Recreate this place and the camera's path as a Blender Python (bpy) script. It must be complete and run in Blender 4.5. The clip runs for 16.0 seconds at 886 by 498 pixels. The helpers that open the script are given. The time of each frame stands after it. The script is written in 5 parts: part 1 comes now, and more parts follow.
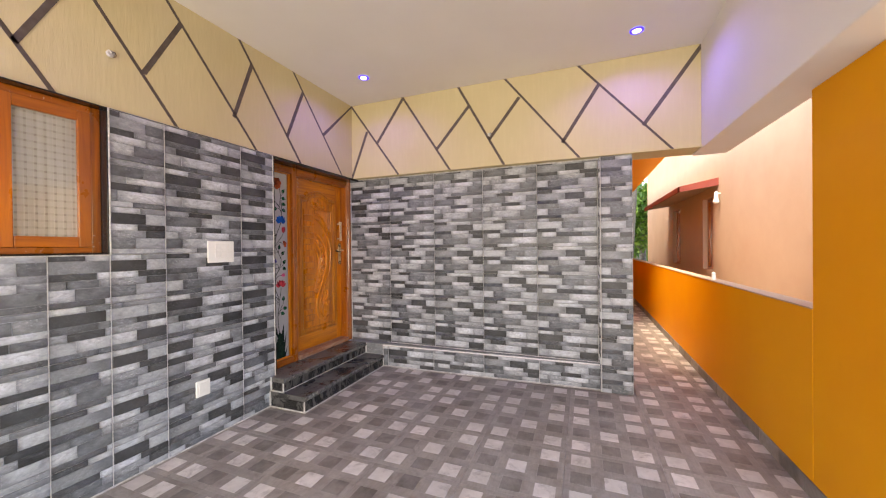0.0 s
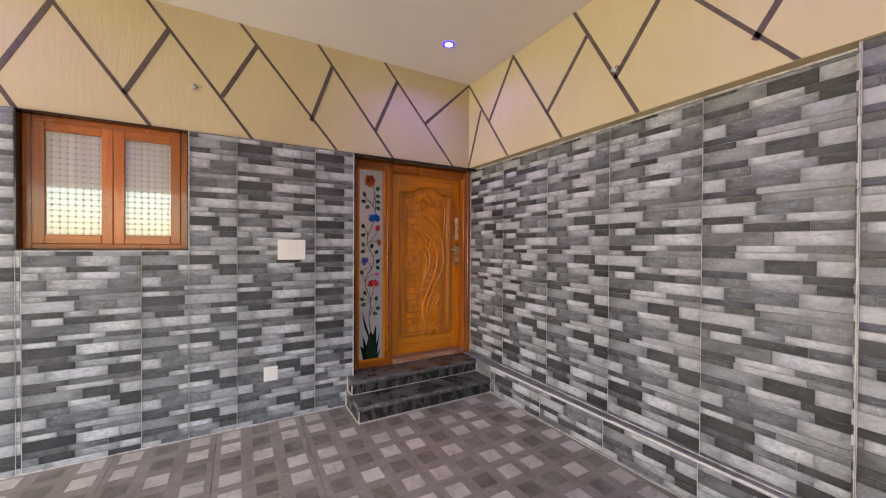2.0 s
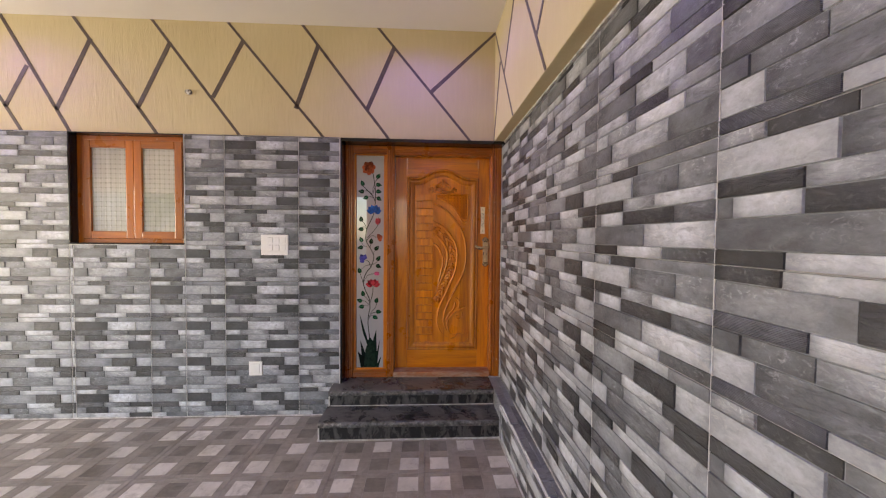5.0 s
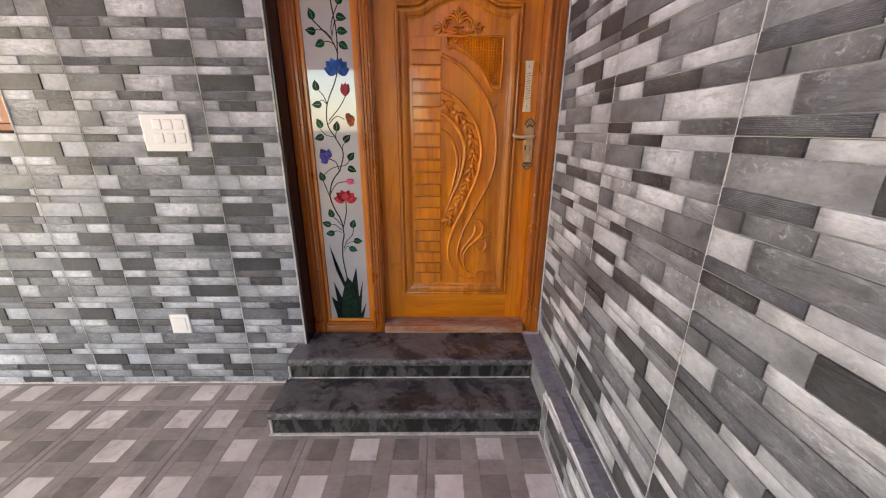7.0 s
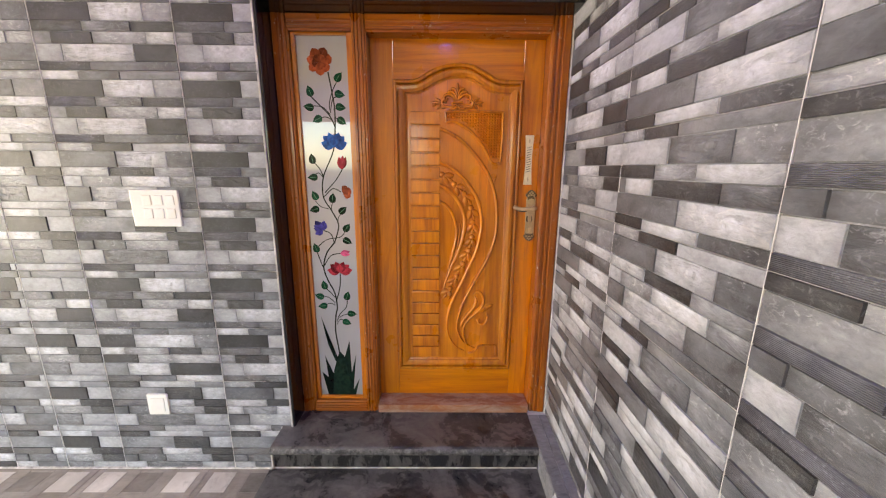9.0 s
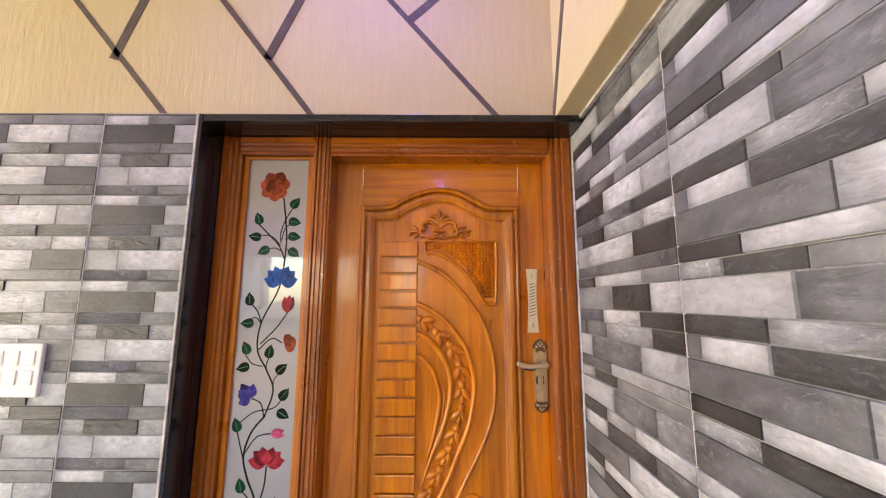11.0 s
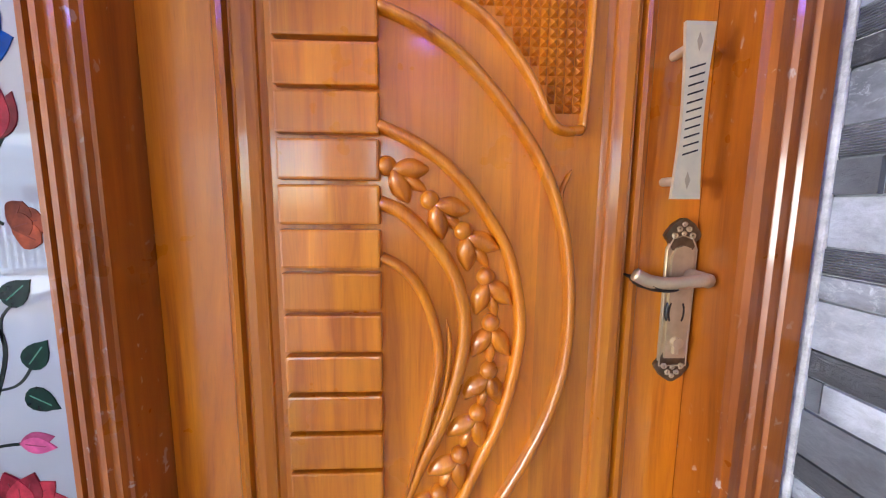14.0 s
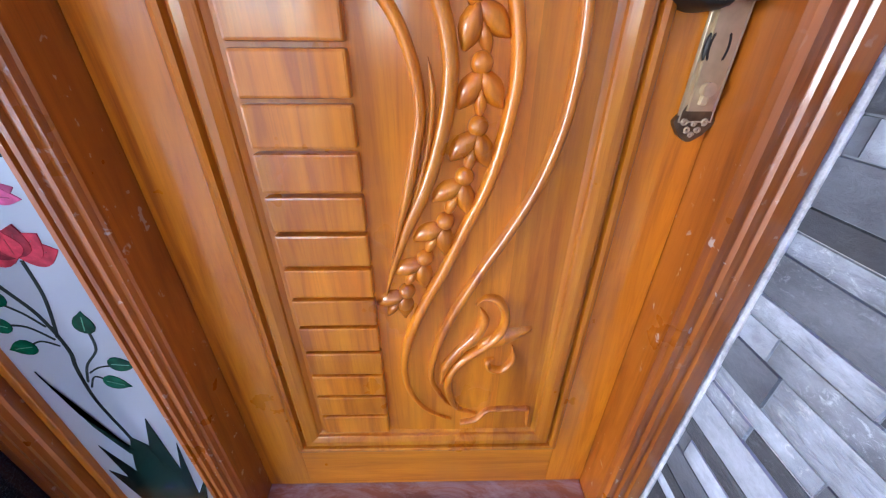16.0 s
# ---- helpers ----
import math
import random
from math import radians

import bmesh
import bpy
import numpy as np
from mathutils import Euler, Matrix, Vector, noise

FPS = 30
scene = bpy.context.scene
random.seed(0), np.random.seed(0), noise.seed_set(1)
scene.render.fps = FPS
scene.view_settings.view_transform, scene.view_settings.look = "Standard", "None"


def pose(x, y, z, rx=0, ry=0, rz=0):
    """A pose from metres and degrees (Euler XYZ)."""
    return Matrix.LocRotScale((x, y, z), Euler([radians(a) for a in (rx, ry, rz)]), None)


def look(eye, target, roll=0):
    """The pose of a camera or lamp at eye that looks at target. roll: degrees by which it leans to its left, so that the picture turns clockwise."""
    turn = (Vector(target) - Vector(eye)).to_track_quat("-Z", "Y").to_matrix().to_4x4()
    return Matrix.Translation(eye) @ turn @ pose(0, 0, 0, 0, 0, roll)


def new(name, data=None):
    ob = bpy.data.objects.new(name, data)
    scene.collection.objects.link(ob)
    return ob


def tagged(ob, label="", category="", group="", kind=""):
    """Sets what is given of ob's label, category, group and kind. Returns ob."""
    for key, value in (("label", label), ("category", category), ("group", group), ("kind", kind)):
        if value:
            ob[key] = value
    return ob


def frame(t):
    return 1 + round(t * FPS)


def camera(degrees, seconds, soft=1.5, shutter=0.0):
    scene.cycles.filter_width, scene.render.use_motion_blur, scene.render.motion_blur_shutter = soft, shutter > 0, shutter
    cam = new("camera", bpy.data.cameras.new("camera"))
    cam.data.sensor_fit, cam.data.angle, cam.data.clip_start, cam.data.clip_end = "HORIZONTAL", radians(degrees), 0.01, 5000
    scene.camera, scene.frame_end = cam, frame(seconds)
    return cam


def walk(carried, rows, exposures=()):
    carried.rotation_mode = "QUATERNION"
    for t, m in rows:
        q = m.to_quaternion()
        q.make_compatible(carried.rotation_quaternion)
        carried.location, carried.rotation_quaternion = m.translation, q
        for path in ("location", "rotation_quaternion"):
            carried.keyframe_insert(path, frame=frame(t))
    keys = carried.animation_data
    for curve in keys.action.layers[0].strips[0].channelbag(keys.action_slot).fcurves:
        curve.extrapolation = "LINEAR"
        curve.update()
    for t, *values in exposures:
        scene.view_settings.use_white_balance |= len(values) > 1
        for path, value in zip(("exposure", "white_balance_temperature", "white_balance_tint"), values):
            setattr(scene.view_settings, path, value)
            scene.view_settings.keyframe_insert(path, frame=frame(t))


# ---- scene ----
cam = camera(101.7, 16.0, soft=1.2)
PATH = [
    (0, (-0.002, -0.075, 1.462), (-0.728, 1.789, 1.451), -0.6),
    (0.5, (0.272, 0.23, 1.483), (-0.801, 1.917, 1.47), -0.3),
    (1, (0.39, 0.644, 1.481), (-0.963, 2.116, 1.469), -0.0),
    (1.5, (0.545, 1.115, 1.482), (-1.032, 2.345, 1.466), 0.1),
    (2, (0.608, 1.574, 1.481), (-1.13, 2.565, 1.464), 0.3),
    (2.5, (0.615, 2.043, 1.505), (-1.249, 2.766, 1.489), 0.3),
    (3, (0.64, 2.498, 1.507), (-1.314, 2.924, 1.495), 0.3),
    (3.5, (0.565, 2.859, 1.514), (-1.425, 3.055, 1.504), 0.5),
    (3.7, (0.55, 2.979, 1.519), (-1.445, 3.118, 1.508), 0.6),
    (5.8, (-0.041, 3.242, 1.494), (-2.036, 3.308, 1.37), 0.1),
    (6, (-0.184, 3.241, 1.489), (-2.172, 3.311, 1.279), 0.5),
    (6.5, (-0.527, 3.264, 1.484), (-2.482, 3.314, 1.064), 0.6),
    (7, (-0.877, 3.287, 1.464), (-2.776, 3.313, 0.836), 0.3),
    (7.5, (-1.081, 3.3, 1.454), (-2.929, 3.313, 0.69), 0.3),
    (8, (-1.115, 3.308, 1.506), (-2.946, 3.321, 0.701), 0.4),
    (8.5, (-1.058, 3.305, 1.58), (-2.937, 3.320, 0.896), 0.4),
    (9, (-1.026, 3.307, 1.636), (-2.977, 3.320, 1.197), 0.4),
    (9.5, (-0.987, 3.307, 1.659), (-2.975, 3.318, 1.438), 0.4),
    (10, (-0.971, 3.312, 1.667), (-2.971, 3.312, 1.649), 0.3),
    (10.2, (-1.03, 3.33, 1.66), (-3.03, 3.32, 1.772), 0.3),
    (12.3, (-2.202, 3.45, 1.703), (-4.17, 3.455, 2.062), 0.4),
    (12.5, (-2.256, 3.443, 1.69), (-4.221, 3.451, 2.063), 0.5),
    (13, (-2.334, 3.411, 1.62), (-4.308, 3.42, 1.942), 0.4),
    (13.5, (-2.363, 3.387, 1.581), (-4.363, 3.425, 1.573), 0.4),
    (14, (-2.378, 3.374, 1.545), (-4.36, 3.459, 1.297), 0.5),
    (14.5, (-2.386, 3.375, 1.503), (-4.329, 3.473, 1.038), 0.5),
    (15, (-2.394, 3.389, 1.458), (-4.281, 3.473, 0.799), 0.4),
    (15.5, (-2.407, 3.407, 1.419), (-4.215, 3.462, 0.566), 0.1),
    (16, (-2.408, 3.416, 1.382), (-4.133, 3.45, 0.37), 0.3),
]
EXPOSURE = [(0.0, 2.88, 8500, 9), (1.0, 2.63, 8450, 9), (3.7, 2.68, 8450, 9), (6.5, 2.93, 8750, 8), (8.0, 3.46, 8750, 6), (10.0, 3.29, 8950, 6), (12.3, 3.84, 8100, 6), (13.5, 3.8, 6600, 4), (14.5, 3.68, 5800, 5), (16.0, 3.76, 5450, 5)]
walk(cam, [(t, look(eye, target, roll)) for t, eye, target, roll in PATH], EXPOSURE)

# ---------------------------------------------------------------- world, sun, exposure
world = bpy.data.worlds.new("sky")
scene.world = world
world.use_nodes = True
wn = world.node_tree
sky = wn.nodes.new("ShaderNodeTexSky")
sky.sky_type = "NISHITA"
sky.sun_disc = False
sky.sun_elevation = radians(69)
sky.sun_rotation = radians(219)
sky.dust_density = 1.0
wn.links.new(sky.outputs[0], wn.nodes["Background"].inputs[0])
wn.nodes["Background"].inputs[1].default_value = 0.15
sun = new("sun", bpy.data.lights.new("sun", "SUN"))
sun.data.energy, sun.data.angle, sun.data.color = 1.3, radians(30), (1.0, 0.93, 0.85)
sun.matrix_world = look((-2.4, -3.0, 10.0), (0, 0, 0))
# added area lamp outside, standing in for sky light under the porch's open front
sky_front = new("sky_fill_front", bpy.data.lights.new("sky_fill_front", "AREA"))
sky_front.data.shape, sky_front.data.size, sky_front.data.size_y = "RECTANGLE", 3.4, 2.0
sky_front.data.energy, sky_front.data.color = 52, (1.0, 0.96, 0.93)
sky_front.matrix_world = look((-0.7, -4.6, 1.5), (-0.8, 2.4, 0.2))

# ---------------------------------------------------------------- materials

class Mat:
    """A principled material with a small node toolbox."""

    def __init__(self, name, rough=0.6, metal=0.0, spec=0.5):
        self.m = bpy.data.materials.new(name)
        self.m.use_nodes = True
        self.nt = self.m.node_tree
        self.b = self.nt.nodes["Principled BSDF"]
        self.b.inputs["Roughness"].default_value = rough
        self.b.inputs["Metallic"].default_value = metal
        self.b.inputs["Specular IOR Level"].default_value = spec
        self.tc = self.nt.nodes.new("ShaderNodeTexCoord")

    def coords(self, scale=(1, 1, 1), where="Object", shift=None):
        mp = self.nt.nodes.new("ShaderNodeMapping")
        mp.inputs["Scale"].default_value = scale
        self.nt.links.new(self.tc.outputs[where], mp.inputs[0])
        if shift is not None:
            self.nt.links.new(shift, mp.inputs["Location"])
        return mp.outputs[0]

    def rnd_shift(self, node="ShaderNodeObjectInfo", amount=37.0):
        if node == "ShaderNodeObjectInfo":
            o = self.nt.nodes.new(node).outputs["Random"]
        else:
            o = self.nt.nodes.new("ShaderNodeNewGeometry").outputs["Random Per Island"]
        v = self.nt.nodes.new("ShaderNodeCombineXYZ")
        for k, f in enumerate((1.0, 0.61, 0.37)):
            mu = self.nt.nodes.new("ShaderNodeMath")
            mu.operation = "MULTIPLY"
            mu.inputs[1].default_value = amount * f
            self.nt.links.new(o, mu.inputs[0])
            self.nt.links.new(mu.outputs[0], v.inputs[k])
        return v.outputs[0]

    def place(self):
        return self.nt.nodes.new("ShaderNodeNewGeometry").outputs["Position"]

    def island(self):
        return self.nt.nodes.new("ShaderNodeNewGeometry").outputs["Random Per Island"]

    def objrnd(self):
        return self.nt.nodes.new("ShaderNodeObjectInfo").outputs["Random"]

    def noise(self, vec, scale, detail=4, rough=0.55, dist=0.0):
        n = self.nt.nodes.new("ShaderNodeTexNoise")
        n.inputs["Scale"].default_value, n.inputs["Detail"].default_value = scale, detail
        n.inputs["Roughness"].default_value, n.inputs["Distortion"].default_value = rough, dist
        self.nt.links.new(vec, n.inputs["Vector"])
        return n.outputs["Fac"]

    def wave(self, vec, scale, dist=0.0, detail=2, axis="X", dscale=1.0):
        n = self.nt.nodes.new("ShaderNodeTexWave")
        n.bands_direction = axis
        n.inputs["Scale"].default_value, n.inputs["Distortion"].default_value = scale, dist
        n.inputs["Detail"].default_value, n.inputs["Detail Scale"].default_value = detail, dscale
        self.nt.links.new(vec, n.inputs["Vector"])
        return n.outputs["Fac"]

    def ramp(self, fac, stops):
        r = self.nt.nodes.new("ShaderNodeValToRGB")
        el = r.color_ramp.elements
        while len(el) < len(stops):
            el.new(0.5)
        for e, (p, c) in zip(el, stops):
            e.position, e.color = p, (*c, 1) if len(c) == 3 else c
        self.nt.links.new(fac, r.inputs[0])
        return r.outputs[0]

    def grey(self, fac, stops):
        return self.ramp(fac, [(p, (v, v, v)) for p, v in stops])

    def mix(self, fac, a, b, how="MIX"):
        n = self.nt.nodes.new("ShaderNodeMix")
        n.data_type, n.blend_type = "RGBA", how
        for sock, v in ((n.inputs[0], fac), (n.inputs[6], a), (n.inputs[7], b)):
            if isinstance(v, (int, float)):
                sock.default_value = v
            elif isinstance(v, tuple):
                sock.default_value = (*v, 1)
            else:
                self.nt.links.new(v, sock)
        return n.outputs[2]

    def math(self, op, a, b):
        n = self.nt.nodes.new("ShaderNodeMath")
        n.operation = op
        for sock, v in ((n.inputs[0], a), (n.inputs[1], b)):
            if isinstance(v, (int, float)):
                sock.default_value = v
            else:
                self.nt.links.new(v, sock)
        return n.outputs[0]

    def color(self, c):
        if isinstance(c, tuple):
            self.b.inputs["Base Color"].default_value = (*c, 1)
        else:
            self.nt.links.new(c, self.b.inputs["Base Color"])
        return self

    def rough(self, fac):
        self.nt.links.new(fac, self.b.inputs["Roughness"])
        return self

    def bump(self, fac, strength=0.3, dist=0.002):
        n = self.nt.nodes.new("ShaderNodeBump")
        n.inputs["Strength"].default_value, n.inputs["Distance"].default_value = strength, dist
        self.nt.links.new(fac, n.inputs["Height"])
        self.nt.links.new(n.outputs[0], self.b.inputs["Normal"])
        return self

    def emit(self, c, s):
        self.b.inputs["Emission Color"].default_value = (*c, 1)
        self.b.inputs["Emission Strength"].default_value = s
        return self

    def coat(self, w, r=0.05):
        self.b.inputs["Coat Weight"].default_value, self.b.inputs["Coat Roughness"].default_value = w, r
        return self


def stone(name, lo, hi, ribbed=False):
    """Printed slate strip: soft cloudy grey with fine flecks; every strip takes its own piece of the pattern, and some are split rough."""
    k = Mat(name, 0.40, spec=0.42)
    v = k.coords((1, 0.6, 1), shift=k.rnd_shift("island"))
    lo, hi = [(q[0] * 0.965, q[1], q[2] * 1.07) for q in (lo, hi)]
    mid = tuple((a + b) / 2 for a, b in zip(lo, hi))
    cloud = k.noise(v, 9, 5, 0.6, 0.4)
    c = k.ramp(cloud, [(0.30, lo), (0.5, mid), (0.70, hi)])
    n = k.noise(v, 42, 8, 0.72, 0.3)
    c = k.mix(1.0, c, k.grey(n, [(0.32, 0.70), (0.5, 1.0), (0.68, 1.28)]), "MULTIPLY")
    fl = k.noise(v, 85, 6, 0.75, 0.8)
    worn = k.grey(k.noise(v, 5.5, 4, 0.6), [(0.44, 0.12), (0.60, 1.0)])
    c = k.mix(k.math("MULTIPLY", worn, k.grey(fl, [(0.54, 0.0), (0.68, 0.75)])), c, tuple(min(0.7, x * 1.6 + 0.10) for x in hi))
    c = k.mix(1.0, c, k.grey(k.island(), [(0.0, 0.78), (1.0, 1.2)]), "MULTIPLY")
    if ribbed:
        ribs = k.wave(k.coords((1, 1, 1)), 95, axis="Z")
        c = k.mix(1.0, c, k.grey(ribs, [(0.2, 0.78), (0.8, 1.15)]), "MULTIPLY")
    # the strips split rough: slanting chipped facets, pale crests and dark clefts coloured in
    flake = k.noise(k.coords((1, 0.45, 1.5), shift=k.rnd_shift("island", 53.0)), 24, 7, 0.6, 1.8)
    gate = k.grey(k.island(), [(0.48, 0.0), (0.60, 1.0)])
    c = k.mix(k.math("MULTIPLY", gate, k.grey(flake, [(0.56, 0.0), (0.66, 0.42)])), c, tuple(min(0.72, x * 1.45 + 0.05) for x in hi))
    c = k.mix(k.math("MULTIPLY", gate, k.grey(flake, [(0.34, 0.5), (0.43, 0.0)])), c, tuple(x * 0.45 for x in lo))
    # shading printed into the colour: many strips darken towards the ends and lower edge
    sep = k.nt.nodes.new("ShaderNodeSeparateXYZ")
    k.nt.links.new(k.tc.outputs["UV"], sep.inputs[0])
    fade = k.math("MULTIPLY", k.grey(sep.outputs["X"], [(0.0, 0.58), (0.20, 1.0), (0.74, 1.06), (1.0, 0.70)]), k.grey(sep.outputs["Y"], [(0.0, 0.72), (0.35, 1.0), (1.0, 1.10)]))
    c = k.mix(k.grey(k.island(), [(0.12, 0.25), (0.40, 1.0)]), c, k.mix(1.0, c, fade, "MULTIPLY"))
    # thin film of cement dust left from the grouting
    haze = k.noise(k.place(), 1.1, 5, 0.6)
    c = k.mix(k.grey(haze, [(0.40, 0.0), (0.72, 0.16)]), c, (0.36, 0.37, 0.39))
    k.color(c)
    k.rough(k.grey(n, [(0.3, 0.30), (0.7, 0.50)]))
    k.bump(ribs if ribbed else k.math("ADD", k.math("MULTIPLY", n, 0.6), k.math("MULTIPLY", gate, k.math("MULTIPLY", flake, 1.6))), 0.8, 0.003 if ribbed else 0.006)
    return k.m


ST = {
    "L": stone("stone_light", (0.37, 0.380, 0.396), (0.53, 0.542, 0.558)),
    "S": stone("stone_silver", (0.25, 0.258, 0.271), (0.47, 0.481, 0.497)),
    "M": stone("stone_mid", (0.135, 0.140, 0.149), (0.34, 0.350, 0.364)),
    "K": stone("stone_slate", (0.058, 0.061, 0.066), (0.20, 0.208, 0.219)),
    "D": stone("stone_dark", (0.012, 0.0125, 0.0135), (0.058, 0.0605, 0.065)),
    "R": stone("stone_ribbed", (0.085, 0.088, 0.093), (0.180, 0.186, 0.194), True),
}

k = Mat("grout", 0.9)
M_grout = k.color(k.ramp(k.noise(k.coords(), 40, 5), [(0.3, (0.55, 0.55, 0.56)), (0.7, (0.72, 0.72, 0.73))])).bump(k.noise(k.coords(), 200, 3), 0.3).m
k = Mat("cement_line", 0.9)
M_cement = k.color(k.ramp(k.noise(k.coords(), 16, 8, 0.75), [(0.36, (0.30, 0.29, 0.285)), (0.5, (0.52, 0.51, 0.50)), (0.66, (0.72, 0.71, 0.70))])).bump(k.noise(k.coords(), 120, 4), 0.5, 0.004).m

k = Mat("cream_paint", 0.75, spec=0.3)
v = k.coords()
c = k.ramp(k.noise(v, 1.2, 3), [(0.3, (0.555, 0.468, 0.275)), (0.7, (0.610, 0.525, 0.325))])
streak = k.noise(k.coords((18, 18, 2.2)), 2.0, 5, 0.6)
M_cream = k.color(k.mix(k.grey(streak, [(0.45, 0.0), (0.75, 0.09)]), c, (0.86, 0.74, 0.5))).bump(k.noise(k.coords((40, 40, 7)), 1.2, 5, 0.7), 0.55, 0.006).m

k = Mat("ceiling_paint", 0.8, spec=0.2)
M_ceil = k.color(k.ramp(k.noise(k.coords(), 0.8, 4), [(0.3, (0.76, 0.72, 0.68)), (0.7, (0.82, 0.79, 0.75))])).bump(k.noise(k.coords(), 30, 4), 0.06, 0.003).m

k = Mat("brown_line", 0.7)
M_line = k.color(k.ramp(k.noise(k.coords(), 20, 4), [(0.3, (0.075, 0.055, 0.048)), (0.7, (0.12, 0.095, 0.085))])).m


def paint(name, a, b, rough=0.65):
    k = Mat(name, rough, spec=0.35)
    v = k.coords()
    c = k.ramp(k.noise(v, 1.1, 5, 0.6), [(0.3, a), (0.7, b)])
    c = k.mix(k.grey(k.noise(v, 9, 6, 0.7), [(0.62, 0.0), (0.8, 0.12)]), c, tuple(x * 0.6 for x in a))
    return k.color(c).bump(k.noise(v, 60, 4, 0.6), 0.12, 0.003).m


M_orange = paint("orange_paint", (0.79, 0.305, 0.003), (0.84, 0.36, 0.005))
M_yellow = paint("yellow_paint", (0.80, 0.42, 0.01), (0.84, 0.48, 0.02))
M_pink = paint("peach_paint", (0.46, 0.315, 0.215), (0.52, 0.37, 0.262))
M_brick = paint("red_oxide", (0.26, 0.055, 0.04), (0.36, 0.08, 0.06))
M_maroon = paint("maroon_tile", (0.13, 0.03, 0.035), (0.19, 0.05, 0.05), 0.35)
M_white = paint("white_paint", (0.76, 0.76, 0.75), (0.82, 0.82, 0.80))
M_far = paint("far_wall", (0.66, 0.63, 0.58), (0.74, 0.70, 0.64))


def wood(name, axis, light, mid, dark, rough=0.30, coat=0.65, dust=0.0):
    """Varnished teak; the grain runs along one axis."""
    k = Mat(name, rough, spec=0.45)
    s = {"X": (0.6, 9, 9), "Y": (9, 0.6, 9), "Z": (9, 9, 0.6)}[axis]
    v = k.coords(s, shift=k.rnd_shift())
    g = k.noise(v, 2.2, 6, 0.62, 1.2)
    c = k.ramp(g, [(0.24, dark), (0.45, mid), (0.70, light)])
    fine = k.noise(k.coords(tuple(x * 9 for x in s), shift=k.rnd_shift()), 3.0, 3, 0.6)
    c = k.mix(k.grey(fine, [(0.54, 0.0), (0.74, 0.22)]), c, dark)
    c = k.mix(1.0, c, k.grey(k.noise(k.coords(tuple(x ** 0.5 for x in s), shift=k.rnd_shift()), 1.6, 3, 0.5), [(0.3, 0.80), (0.7, 1.14)]), "MULTIPLY")
    c = k.mix(1.0, c, k.grey(k.objrnd(), [(0.0, 0.88), (1.0, 1.1)]), "MULTIPLY")
    if axis == "Z":
        sep = k.nt.nodes.new("ShaderNodeSeparateXYZ")
        k.nt.links.new(k.coords(), sep.inputs[0])
        wnz = k.nt.nodes.new("ShaderNodeTexWhiteNoise")
        wnz.noise_dimensions = "1D"
        k.nt.links.new(k.math("FLOOR", k.math("MULTIPLY", sep.outputs["Y"], 10.7), 0.0), wnz.inputs["W"])
        c = k.mix(1.0, c, k.grey(wnz.outputs["Value"], [(0.0, 0.84), (1.0, 1.12)]), "MULTIPLY")
    if dust:
        specks = k.noise(k.coords((1, 1, 0.7)), 62, 3, 0.5, 0.4)
        spread = k.noise(k.coords(), 2.4, 3)
        c = k.mix(k.math("MULTIPLY", k.grey(specks, [(0.66, 0.0), (0.70, dust)]), k.grey(spread, [(0.42, 0.0), (0.6, 1.0)])), c, (0.62, 0.55, 0.48))
    k.color(c)
    k.rough(k.grey(k.noise(k.coords(), 7, 4), [(0.3, rough * 0.8), (0.7, rough * 1.5)]))
    k.bump(fine, 0.2, 0.001)
    return k.coat(coat, 0.10).m


TEAK = ((0.78, 0.274, 0.007), (0.59, 0.168, 0.003), (0.30, 0.062, 0.002))
M_teak_z = wood("teak_upright", "Z", *TEAK)
M_teak_y = wood("teak_level", "Y", *TEAK)
WINDOW_TEAK = ((0.54, 0.150, 0.006), (0.42, 0.104, 0.004), (0.27, 0.058, 0.003))
M_shutter_z = wood("shutter_upright", "Z", *WINDOW_TEAK)
M_shutter_y = wood("shutter_level", "Y", *WINDOW_TEAK)
M_frame_z = wood("teak_frame_upright", "Z", (0.48, 0.135, 0.006), (0.33, 0.080, 0.003), (0.16, 0.032, 0.002), coat=0.55, dust=0.5)
M_frame_y = wood("teak_frame_level", "Y", (0.48, 0.135, 0.006), (0.33, 0.080, 0.003), (0.16, 0.032, 0.002), coat=0.55, dust=0.5)

k = Mat("teak_dusty", 0.55, spec=0.3)
plaster = k.noise(k.coords((3, 1.0, 3)), 5.0, 9, 0.75, 0.8)
c = k.ramp(k.noise(k.coords((9, 0.6, 9)), 2.2, 6), [(0.3, (0.14, 0.034, 0.008)), (0.65, (0.40, 0.13, 0.03))])
M_threshold = k.color(k.mix(k.grey(plaster, [(0.42, 0.08), (0.66, 0.75)]), c, (0.50, 0.40, 0.34))).bump(plaster, 0.3, 0.004).m

k = Mat("black_granite", 0.16, spec=0.5)
v = k.coords()
c = k.ramp(k.noise(v, 260, 3, 0.7), [(0.45, (0.010, 0.010, 0.011)), (0.7, (0.035, 0.035, 0.037))])
broad = k.noise(k.coords((1.0, 1.3, 1.0)), 3.4, 5, 0.6, 0.8)
fine = k.noise(k.coords((1.2, 0.8, 1.0)), 17, 9, 0.78, 1.4)
